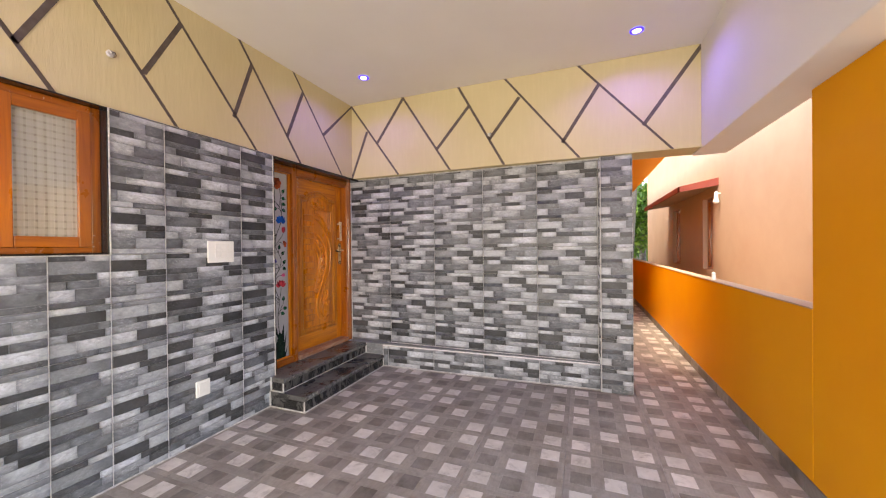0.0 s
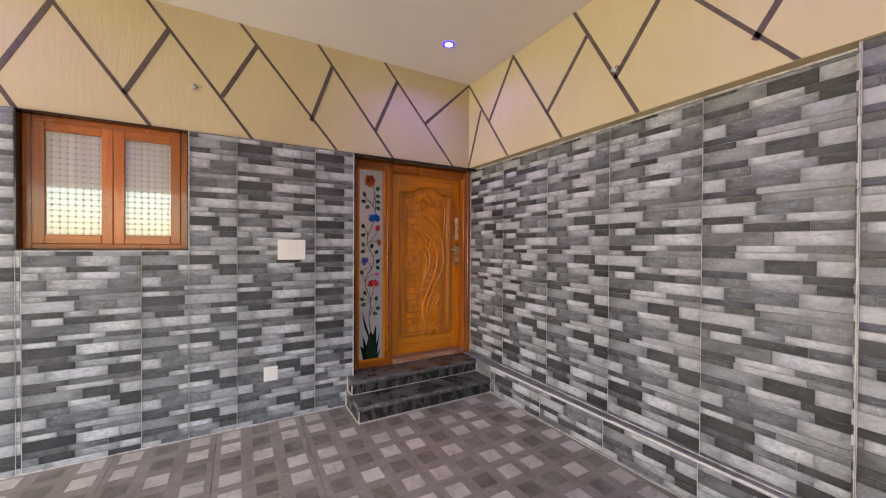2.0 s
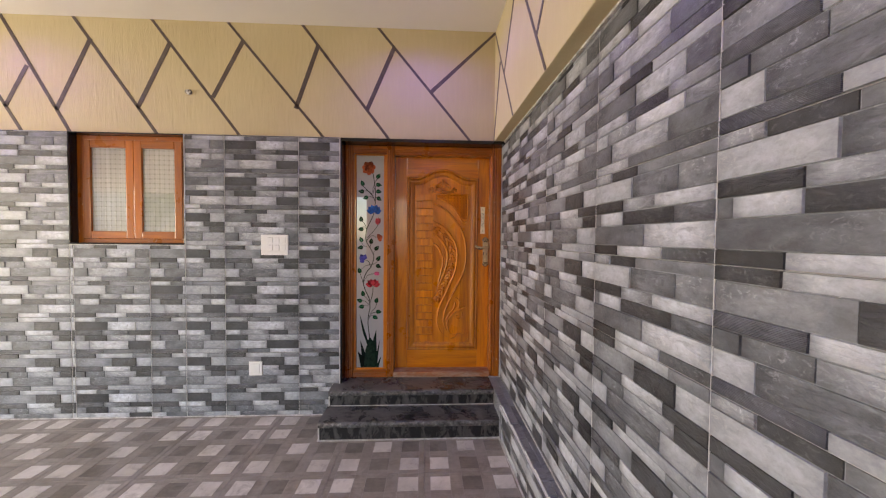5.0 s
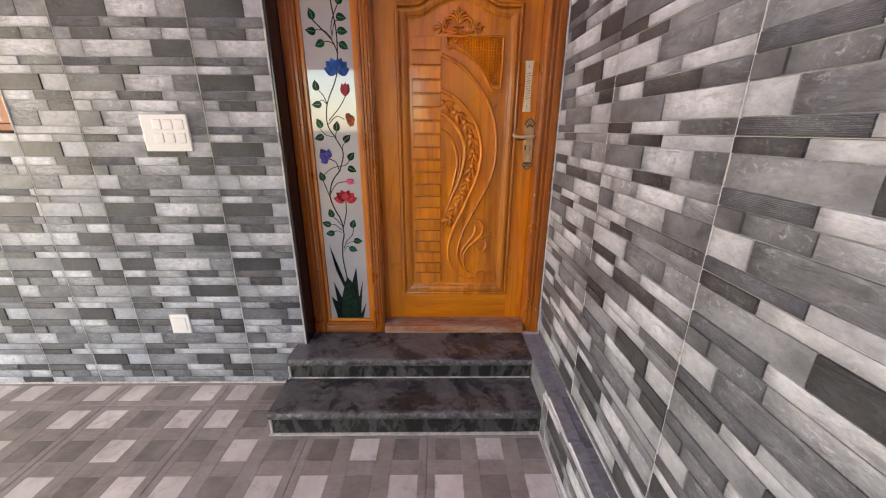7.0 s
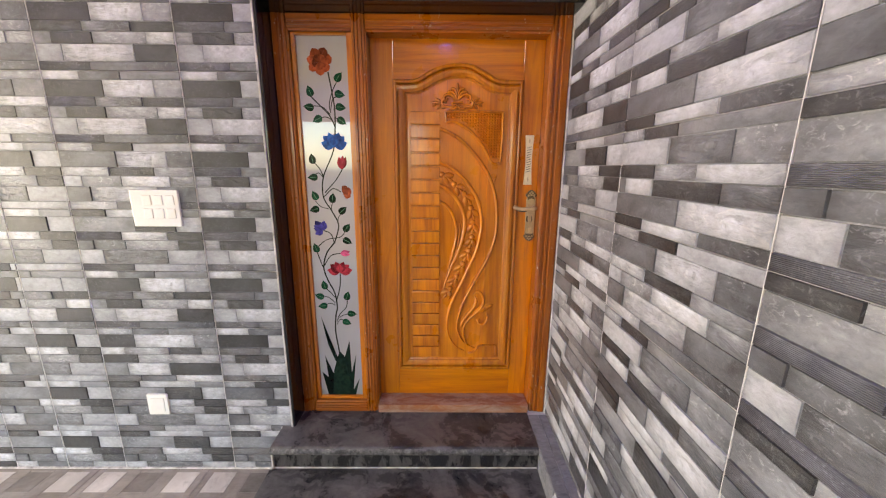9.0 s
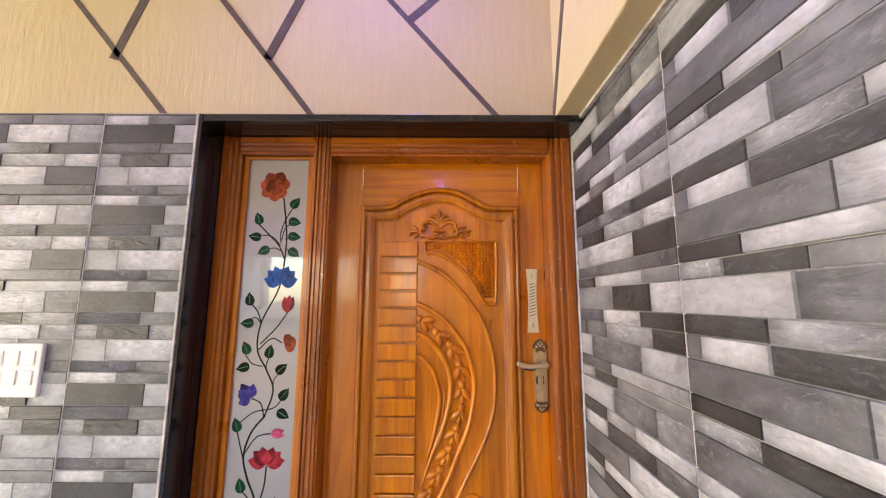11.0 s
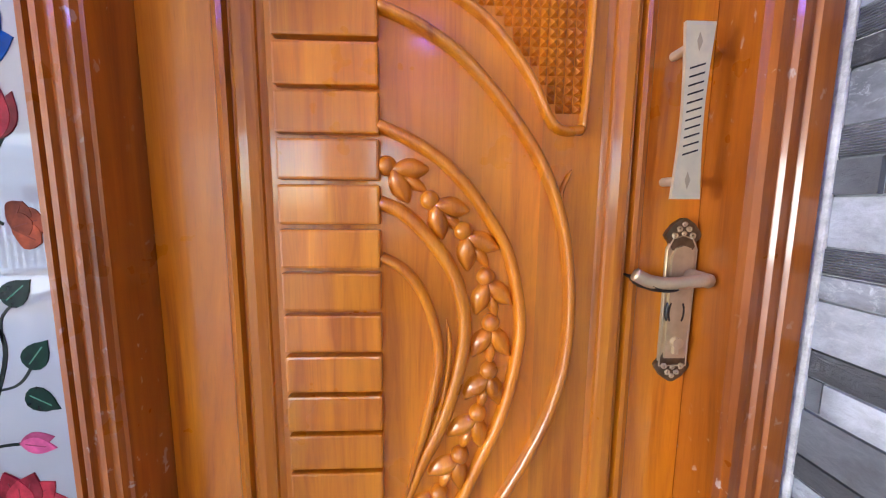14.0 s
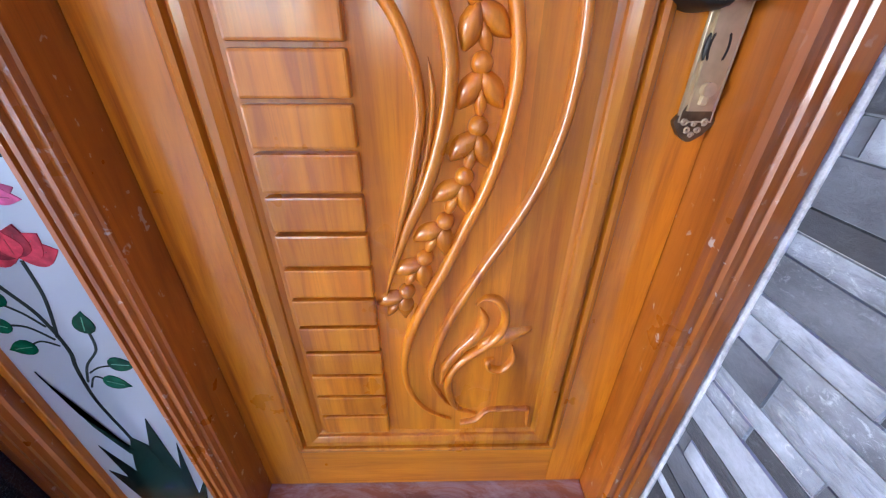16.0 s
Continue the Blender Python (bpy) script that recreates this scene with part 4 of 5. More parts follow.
# swirl and leaf at the foot of the panel
carve("carved_scroll", [(3.490, 0.942), (3.507, 0.960), (3.532, 0.953), (3.549, 0.92), (3.543, 0.876), (3.513, 0.837), (3.468, 0.797), (3.441, 0.745), (3.442, 0.689), (3.462, 0.639), (3.507, 0.617)], 0.018, 0.010, both)
carve("carved_scroll", [(3.499, 0.935), (3.508, 0.905), (3.495, 0.865), (3.460, 0.820), (3.432, 0.770), (3.424, 0.72)], 0.022, 0.008, both)
carve("carved_scroll", [(3.570, 0.835), (3.574, 0.800), (3.555, 0.768), (3.528, 0.772), (3.521, 0.792), (3.535, 0.800)], 0.014, 0.009, both)
bm = bmesh.new()
blob(bm, 3.500, 0.835, 0.42, 0.115, 0.038, 0.010)
bmesh.ops.recalc_face_normals(bm, faces=bm.faces)
part("carved_leaf", bm, M_teak_z, leaf, smooth=True)
carve("carved_line", [(3.470, 0.585), (3.508, 0.597), (3.533, 0.630), (3.58, 0.634), (3.626, 0.634)], 0.010, 0.007)
carve("carved_line", [(3.628, 0.634), (3.630, 0.60), (3.632, 0.572)], 0.009, 0.006)

# lever handle on its long plate
bm = bmesh.new()
PLATE = [(-0.020, -0.105), (0.020, -0.105), (0.021, 0.09), (0.014, 0.108), (0.0, 0.113), (-0.014, 0.108), (-0.021, 0.09)]
PY, PZ = 3.783, 1.385
fill_poly(bm, [(PY + a * 1.12, PZ + b) for a, b in PLATE], LX, 0.007)
fill_poly(bm, [(PY + a * 0.85, PZ + b * 0.86) for a, b in PLATE], LX + 0.004, 0.008)
bmesh.ops.recalc_face_normals(bm, faces=bm.faces)
plate = part("handle_plate", bm, M_brass, leaf, "antique brass handle plate")
bm = bmesh.new()
for z0, sg in ((PZ + 0.108, 1), (PZ - 0.100, -1)):
    ol = [(PY + 0.027 * math.cos(t) * (1 + 0.10 * math.cos(6 * t)), z0 + sg * 0.005 + sg * 0.026 * math.sin(t) * (1 + 0.10 * math.sin(5 * t))) for t in [i / 26 * 2 * PI for i in range(26)]]
    fill_poly(bm, ol, LX, 0.008)
bmesh.ops.recalc_face_normals(bm, faces=bm.faces)
part("ornate_edge", bm, M_bronze, leaf, "darkened ornate ends of the handle plate")
for z0, sg in ((PZ + 0.113, 1), (PZ - 0.105, -1)):
    for dy, dz, rr in ((-0.014, 0.0, 0.0048), (0.014, 0.0, 0.0048), (-0.008, 0.011, 0.0042), (0.008, 0.011, 0.0042), (0.0, 0.018, 0.0036), (0.0, 0.003, 0.0034)):
        turn = [(PY + dy + rr * (1 - 0.05 * i) * math.cos(0.75 * i + dy * 300), z0 + sg * dz + rr * (1 - 0.05 * i) * math.sin(0.75 * i + dy * 300)) for i in range(12)]
        bm = sweep(bmesh.new(), [Vector(p) for p in turn], round_profile(0.0034, 0.0032, 4), LX + 0.0075)
        part("curl", bm, M_brass, leaf, smooth=True)
rim = [(PY + a * 1.14, PZ + c0) for a, c0 in PLATE]
bm = sweep(bmesh.new(), [Vector(p) for p in rim], round_profile(0.0035, 0.003, 4), LX + 0.006, closed=True)
part("rim", bm, M_brass, leaf, smooth=True)
for sg in (-1, 1):
    arc = [(PY - 0.004 + sg * 0.0125 * math.cos(t), PZ - 0.012 + 0.024 * math.sin(t)) for t in [-1.05 + i * 0.21 for i in range(11)]]
    bm = sweep(bmesh.new(), [Vector(p) for p in arc], round_profile(0.0085, 0.003, 4), LX + 0.0095, widths=both)
    part("crescent", bm, M_dkmetal, leaf, "dark crescent ornament", True)
bm = bmesh.new()
bmesh.ops.create_cone(bm, cap_ends=True, segments=18, radius1=0.009, radius2=0.009, depth=0.012, matrix=Matrix.Translation((LX + 0.015, PY - 0.002, PZ - 0.062)) @ Matrix.Rotation(PI / 2, 4, "Y"))
add_box(bm, LX + 0.008, LX + 0.018, PY - 0.007, PY + 0.003, PZ - 0.082, PZ - 0.062, 0.002)
part("lock_cylinder", bm, M_brass, leaf)
bm = bmesh.new()
bmesh.ops.create_cone(bm, cap_ends=True, segments=20, radius1=0.012, radius2=0.011, depth=0.045, matrix=Matrix.Translation((LX + 0.028, PY + 0.014, PZ + 0.048)) @ Matrix.Rotation(PI / 2, 4, "Y"))
LEVER = [Vector((PY + 0.014, PZ + 0.048)), Vector((PY - 0.01, PZ + 0.046)), Vector((PY - 0.045, PZ + 0.043)), Vector((PY - 0.075, PZ + 0.047)), Vector((PY - 0.098, PZ + 0.058))]
prof = [(0.010 * math.cos(t), 0.046 + 0.008 * math.sin(t)) for t in [i / 10 * 2 * PI for i in range(11)]]
sweep(bm, smooth_line(LEVER, 5), prof, LX)
bmesh.ops.recalc_face_normals(bm, faces=bm.faces)
part("lever", bm, M_brass, leaf, "antique brass lever", True)
# dark strip along the lower side of the lever
part("lever_grip", sweep(bmesh.new(), smooth_line([(PY - 0.02, PZ + 0.036), (PY - 0.055, PZ + 0.034), (PY - 0.09, PZ + 0.050)], 5), round_profile(0.017, 0.0525), LX, widths=both), M_dkmetal, leaf, "dark underside of the lever", True)

# pull handle: waisted plate on two posts, with slots
HY = 3.747
waist = lambda t: 0.0155 + 0.006 * (abs(t - 0.5) * 2) ** 1.7
bm = bmesh.new()
n = 16
ol = [(HY + waist(i / n), 1.555 + 0.241 * i / n) for i in range(n + 1)] + [(HY - waist(i / n), 1.555 + 0.241 * i / n) for i in range(n, -1, -1)]
fill_poly(bm, ol, LX + 0.048, 0.006)
a = [bm.verts.new((LX + 0.048, p[0], p[1])) for p in ol]
bm.faces.new(a[::-1])
bmesh.ops.recalc_face_normals(bm, faces=bm.faces)
pull = part("pull_handle", bm, M_ivory, leaf, "brushed gold pull handle")
for i in range(11):
    z = 1.620 + i * 0.0117
    bm = bmesh.new()
    fill_poly(bm, [(HY - 0.011, z - 0.004), (HY + 0.011, z + 0.003), (HY + 0.011, z + 0.0055), (HY - 0.011, z - 0.0015)], LX + 0.0535, 0.0009)
    bmesh.ops.recalc_face_normals(bm, faces=bm.faces)
    part("slot", bm, M_dkmetal, leaf)
for z in (1.582, 1.770):
    bm = bmesh.new()
    fill_poly(bm, [(HY, z - 0.013), (HY + 0.004, z), (HY - 0.001, z + 0.012), (HY - 0.004, z)], LX + 0.0535, 0.001)
    part("motif", bm, M_brass, leaf)
    bm = bmesh.new()
    bmesh.ops.create_cone(bm, cap_ends=True, segments=16, radius1=0.007, radius2=0.007, depth=0.05, matrix=Matrix.Translation((LX + 0.024, HY, z)) @ Matrix.Rotation(PI / 2, 4, "Y"))
    part("post", bm, M_ivory, leaf, smooth=False)

# ---------------------------------------------------------------- window
window = thing("window_1", (-2.80, 0.8, 1.44), "two-leaf teak window with woven-pattern glass, closed", "window", kind="structure")
Y0, Y1, Z0, Z1 = WIN[0], WIN[1], WIN[2], TOP
part("granite_jamb", add_box(bmesh.new(), -2.86, WX + 0.002, Y0, Y0 + 0.010, Z0, Z1 - 0.001, 0.002), M_granite2, window, "black granite lining")
part("granite_jamb", add_box(bmesh.new(), -2.86, WX - 0.002, Y1 - 0.008, Y1, Z0, Z1 - 0.001, 0.002), M_granite2, window, "black granite lining")
part("granite_head", add_box(bmesh.new(), -2.86, WX - 0.002, Y0 + 0.0105, Y1 - 0.0085, Z1 - 0.010, Z1 - 0.001, 0.002), M_granite2, window, "black granite lining")
part("granite_sill", add_box(bmesh.new(), -2.86, WX + 0.006, Y0 + 0.0105, Y1 - 0.0085, Z0 - 0.002, Z0 + 0.008, 0.002), M_granite2, window, "black granite sill")
part("cement_edge", add_box(bmesh.new(), WX - 0.012, WX + 0.004, Y0, Y1 + 0.006, Z0 - 0.010, Z0 - 0.0025, 0.002), M_cement, window, "white cement line")
part("cement_edge", add_box(bmesh.new(), WX - 0.012, WX + 0.004, Y1 + 0.0005, Y1 + 0.007, Z0 - 0.002, Z1 - 0.002, 0.002), M_cement, window, "white cement line")
WF = -2.79
for nm, y0, y1, z0, z1, mt in (("frame_post", Y0 + 0.0105, Y0 + 0.055, Z0 + 0.0085, Z1 - 0.0105, M_frame_z), ("frame_post", Y1 - 0.055, Y1 - 0.0085, Z0 + 0.0085, Z1 - 0.0105, M_frame_z),
                               ("frame_rail", Y0 + 0.0555, Y1 - 0.0555, Z1 - 0.050, Z1 - 0.0105, M_frame_y), ("frame_rail", Y0 + 0.0555, Y1 - 0.0555, Z0 + 0.0085, Z0 + 0.042, M_frame_y)):
    part(nm, add_box(bmesh.new(), WF - 0.06, WF, y0, y1, z0, z1, 0.004), mt, window)
for y0, y1 in ((Y0 + 0.0555, 0.806), (0.808, Y1 - 0.0555)):
    z0, z1 = Z0 + 0.0425, Z1 - 0.0505
    w = 0.062
    sash = part("sash", add_box(bmesh.new(), WF - 0.035, WF - 0.012, y0 + w, y1 - w, z0 + w * 0.7, z1 - w * 0.7), M_weave, window, "pane of woven-pattern glass")
    for a0, a1, b0, b1, mt in ((y0, y0 + w, z0, z1, M_shutter_z), (y1 - w, y1, z0, z1, M_shutter_z), (y0 + w, y1 - w, z1 - w, z1, M_shutter_y), (y0 + w, y1 - w, z0, z0 + w, M_shutter_y)):
        part("sash_bar", add_box(bmesh.new(), WF - 0.04, WF + 0.006, a0 + 0.0004, a1 - 0.0004, b0 + 0.0004, b1 - 0.0004, 0.004), mt, sash)
# black sheet added behind the glass; its colour stands in for unlit depth
part("room_dark", add_box(bmesh.new(), -2.97, -2.95, Y0, Y1, Z0, Z1), M_granite2, window, "black sheet standing in for the unlit room behind the glass")

# ---------------------------------------------------------------- fittings on the wall
sb = thing("switchboard", (WX, 1.978, 1.44), "white square switchboard plate with six modules on the tiled wall", "switch")
part("plate", add_box(bmesh.new(), WX - 0.004, WX + 0.012, 1.868, 2.090, 1.357, 1.528, 0.005), M_plate, sb)
for i in range(3):
    for j in range(2):
        y, z = 1.925 + i * 0.053, 1.396 + j * 0.062
        part("rocker_switch", add_box(bmesh.new(), WX + 0.008, WX + 0.0155, y, y + 0.040, z, z + 0.046, 0.003), M_plate, sb)
so = thing("wall_socket", (WX, 1.818, 0.40), "small white socket plate low on the tiled wall", "socket")
part("plate", add_box(bmesh.new(), WX - 0.004, WX + 0.011, 1.764, 1.872, 0.345, 0.465, 0.005), M_plate, so)
part("cover", add_box(bmesh.new(), WX + 0.008, WX + 0.014, 1.782, 1.854, 0.365, 0.445, 0.003), M_plate, so)


def conduit_stub(m, label):
    """Cut plastic conduit standing out of the plaster with two bare wire ends; built facing +x and set by m."""
    e = thing("conduit_stub", (0, 0, 0), label, "conduit", "conduit stubs")
    bm = bmesh.new()
    bmesh.ops.create_cone(bm, cap_ends=True, segments=14, radius1=0.022, radius2=0.018, depth=0.018, matrix=Matrix.Translation((0.008, 0, 0)) @ Matrix.Rotation(PI / 2, 4, "Y"))
    part("stub", bm, M_cement, e)
    for sg in (1, -1):
        part("wire", sweep(bmesh.new(), smooth_line([(0, 0), (sg * 0.015, 0.015), (sg * 0.025, -0.005), (sg * 0.010, -0.02)], 4), round_profile(0.003, 0.006), 0.016), M_line if sg > 0 else M_plate, e)
    e.matrix_world = m


conduit_stub(pose(WU, 1.283, 2.692), "bare conduit stub with wires on the cream wall")
conduit_stub(pose(-0.951, NU, 2.69, 0, 0, -90), "bare conduit stub with wires on the cream beam")

# ---------------------------------------------------------------- downlights

def downlight(x, y, z, glow):
    e = thing("ceiling_light", (x, y, z), "small round recessed downlight with a blue ring" if glow else "small round recessed downlight", "light", "ceiling lights")
    bm = bmesh.new()
    bmesh.ops.create_cone(bm, cap_ends=True, segments=28, radius1=0.034, radius2=0.040, depth=0.010, matrix=Matrix.Translation((x, y, z - 0.006)))
    part("lens", bm, M_led, e, "lit white lens")
    for r0, r1, mt, nm, dz in ((0.036, 0.054, M_ledblue if glow else M_rimw, "ring", 0.010), (0.054, 0.058, M_rimw, "rim", 0.004)):
        bm = bmesh.new()
        inner, outer = [], []
        for i in range(28):
            t = i / 28 * 2 * PI
            inner.append((bm.verts.new((x + r0 * math.cos(t), y + r0 * math.sin(t), z - dz)), bm.verts.new((x + r0 * math.cos(t), y + r0 * math.sin(t), z))))
            outer.append((bm.verts.new((x + r1 * math.cos(t), y + r1 * math.sin(t), z - dz)), bm.verts.new((x + r1 * math.cos(t), y + r1 * math.sin(t), z))))
        for i in range(28):
            j = (i + 1) % 28
            bm.faces.new((inner[i][0], inner[j][0], outer[j][0], outer[i][0]))
            bm.faces.new((outer[i][0], outer[j][0], outer[j][1], outer[i][1]))
            bm.faces.new((inner[i][1], inner[j][1], inner[j][0], inner[i][0]))
        bmesh.ops.recalc_face_normals(bm, faces=bm.faces)
        part(nm, bm, mt, e)
    if glow:
        lamp = new("ceiling_light_glow", bpy.data.lights.new("ceiling_light_glow", "SPOT"))
        lamp.data.energy, lamp.data.color, lamp.data.shadow_soft_size = 4.8, (0.15, 0.12, 1.0), 0.03
        lamp.data.spot_size, lamp.data.spot_blend = radians(165), 0.6
        lamp.location = (x, y, z - 0.02)
    return e


# third placed by its wall glow; fourth unseen, added to complete the grid
for x, y in ((-2.16, 3.20), (0.43, 3.36), (-2.16, 0.0), (0.43, 0.0)):
    downlight(x, y, CEIL, True)

# ---------------------------------------------------------------- side passage, stairs, neighbour
struct(box("wall_passage", -3.0, 0.30, 4.142, 16.0, -0.2, 3.08, M_orange), "orange house wall beside the passage", "wall")
struct(box("passage_slab", 0.30, 1.42, 6.7, 14.2, 3.08, 3.22, M_orange, None, 0.005), "orange painted slab over the passage", "slab")
struct(box("wall_stair_end", 0.30, 1.21, 13.9, 14.1, -0.2, 3.079, M_yellow), "yellow wall behind the stairs", "wall")
for y in (7.9, 10.5):
    downlight(0.74, y, 3.08, False)
stair = thing("staircase", (0.75, 12.0, -0.02), "maroon tiled steps climbing at the end of the passage", "stairs")
part("landing", add_box(bmesh.new(), 0.302, 1.208, 11.0, 11.75, -0.02, 0.13, 0.004), M_fband, stair, "tan tiled landing step")
for i in range(8):
    part("step", add_box(bmesh.new(), 0.302, 1.208, 11.75 + 0.25 * i, 13.898, 0.131 + 0.165 * i, 0.295 + 0.165 * i, 0.006), M_maroon, stair)
for i in range(8):
    part("nosing", add_box(bmesh.new(), 0.304, 1.206, 11.738 + 0.25 * i, 11.76 + 0.25 * i, 0.285 + 0.165 * i, 0.2955 + 0.165 * i, 0.002), M_pink, stair)
rail = thing("stair_rail", (1.17, 12.8, 1.45), "short dark metal handrail beside the stairs", "rail")
for i in range(4):
    bm = bmesh.new()
    add_box(bm, 1.165, 1.185, 12.2 + 0.4 * i, 12.22 + 0.4 * i, 0.4 + 0.26 * i, 1.5 + 0.22 * i)
    part("post", bm, M_dkmetal, rail)
bm = bmesh.new()
bmesh.ops.create_cone(bm, cap_ends=True, segments=10, radius1=0.022, radius2=0.022, depth=1.6, matrix=look((1.175, 12.85, 1.84), (1.175, 13.85, 2.40)))
part("handrail", bm, M_steel, rail)

house = thing("neighbour_house", (4.6, 9.0, -0.2), "peach painted neighbouring house with a red-edged window shade", "house")
NX = 2.2
for y0, y1, z0, z1 in ((3.0, 7.83, -0.2, 4.6), (8.44, 10.2, -0.2, 4.6), (11.0, 15.0, -0.2, 4.6), (7.83, 8.44, -0.2, 0.98), (10.2, 11.0, -0.2, 0.98), (7.83, 8.44, 2.33, 4.6), (10.2, 11.0, 2.33, 4.6)):
    part("wall", add_box(bmesh.new(), NX, NX + 0.25, y0, y1, z0, z1), M_pink, house)
part("wall", add_box(bmesh.new(), NX + 0.251, 7.0, 3.0, 15.0, -0.2, 4.58), M_pink, house)
part("roof", add_box(bmesh.new(), NX - 0.03, 7.2, 2.8, 15.2, 4.601, 4.75, 0.01), M_pink, house)
bm = bmesh.new()
va = [bm.verts.new(p) for p in ((NX, 7.55, 2.50), (1.62, 7.55, 2.42), (1.62, 11.4, 2.42), (NX, 11.4, 2.50))]
vb = [bm.verts.new(p) for p in ((NX, 7.55, 2.60), (1.62, 7.55, 2.47), (1.62, 11.4, 2.47), (NX, 11.4, 2.60))]
bm.faces.new(va[::-1])
bm.faces.new(vb)
for i in range(4):
    bm.faces.new((va[i], va[(i + 1) % 4], vb[(i + 1) % 4], vb[i]))
bmesh.ops.recalc_face_normals(bm, faces=bm.faces)
shade = part("window_shade", bm, M_pink, house, "sloping concrete window shade")
bm = bmesh.new()
add_box(bm, 1.600, 1.619, 7.53, 11.42, 2.405, 2.50)
va = [bm.verts.new(p) for p in ((NX, 7.548, 2.49), (1.60, 7.548, 2.405), (1.60, 7.548, 2.50), (NX, 7.548, 2.625))]
vb = [bm.verts.new(p) for p in ((NX, 7.53, 2.49), (1.60, 7.53, 2.405), (1.60, 7.53, 2.50), (NX, 7.53, 2.625))]
bm.faces.new(va)
bm.faces.new(vb[::-1])
for i in range(4):
    bm.faces.new((va[i], vb[i], vb[(i + 1) % 4], va[(i + 1) % 4]))
bmesh.ops.recalc_face_normals(bm, faces=bm.faces)
part("fascia", bm, M_brick, shade, "red oxide edge of the shade")
for y0, y1 in ((7.83, 8.44), (10.2, 11.0)):
    wn1 = part("window", add_box(bmesh.new(), NX + 0.12, NX + 0.15, y0 + 0.05, y1 - 0.05, 1.03, 2.28), M_frame_z, house, "brown wooden window shutter")
    for a0, a1, b0, b1 in ((y0, y0 + 0.05, 0.98, 2.33), (y1 - 0.05, y1, 0.98, 2.33), (y0 + 0.05, y1 - 0.05, 2.28, 2.33), (y0 + 0.05, y1 - 0.05, 0.98, 1.03)):
        part("frame", add_box(bmesh.new(), NX + 0.08, NX + 0.16, a0, a1, b0, b1), M_frame_z, wn1)
wl = thing("wall_lamp", (NX - 0.05, 7.45, 2.30), "small white bulb holder on the peach wall", "lamp")
bm = bmesh.new()
bmesh.ops.create_cone(bm, cap_ends=True, segments=12, radius1=0.035, radius2=0.025, depth=0.14, matrix=Matrix.Translation((NX - 0.06, 7.45, 2.30)))
part("holder", bm, M_plate, wl)
bm = bmesh.new()
bmesh.ops.create_uvsphere(bm, u_segments=12, v_segments=8, radius=0.05, matrix=Matrix.Translation((NX - 0.06, 7.45, 2.20)))
part("bulb", bm, M_plate, wl, smooth=True)
part("arm", add_box(bmesh.new(), NX - 0.06, NX, 7.44, 7.46, 2.33, 2.35), M_plate, wl)
tap = thing("valve", (1.26, 4.45, 1.094), "small white pipe valve on top of the boundary wall", "valve")
bm = bmesh.new()
bmesh.ops.create_cone(bm, cap_ends=True, segments=12, radius1=0.022, radius2=0.018, depth=0.05, matrix=Matrix.Translation((1.26, 4.45, 1.119)))
part("body", bm, M_plate, tap)
bm = bmesh.new()
bmesh.ops.create_uvsphere(bm, u_segments=10, v_segments=6, radius=0.020, matrix=Matrix.Translation((1.26, 4.45, 1.155)))
part("cap", bm, M_plate, tap, smooth=True)

# trees beyond the passage
rng = random.Random(5)


def blade(bm, base, heading, ln, wd, droop, up):
    """A long leaf that bends under its own weight."""
    side = Vector((-math.sin(heading), math.cos(heading), 0))
    fwd = Vector((math.cos(heading), math.sin(heading), 0))
    prev = None
    for i in range(7):
        t = i / 6
        p = Vector(base) + fwd * ln * t * 0.8 + Vector((0, 0, up * ln * t - droop * ln * t * t))
        w = wd * math.sin(PI * min(1, 0.12 + t * 0.88)) + 0.005
        a, b = bm.verts.new(p + side * w + Vector((0, 0, 0.25 * w))), bm.verts.new(p - side * w + Vector((0, 0, 0.25 * w)))
        m = bm.verts.new(p)
        if prev:
            bm.faces.new((prev[0], a, m, prev[1]))
            bm.faces.new((prev[1], m, b, prev[2]))
        prev = (a, m, b)


def banana(x, y, s):
    e = thing("banana_plant", (x, y, -0.21), "green banana plant with broad arching leaves", "plant", "garden plants")
    bm = bmesh.new()
    bmesh.ops.create_cone(bm, cap_ends=True, segments=12, radius1=0.13 * s, radius2=0.07 * s, depth=2.0 * s, matrix=Matrix.Translation((x, y, 1.0 * s - 0.21)))
    part("trunk", bm, M_leaf, e)
    bm = bmesh.new()
    for i in range(11):
        blade(bm, (x, y, (1.5 + 0.06 * i) * s - 0.2), i * 2.4 + rng.random(), (1.5 + rng.random() * 0.6) * s, 0.24 * s, 0.9 + rng.random() * 0.5, 0.5 + rng.random() * 0.6)
    part("crown", bm, M_leaf, e)


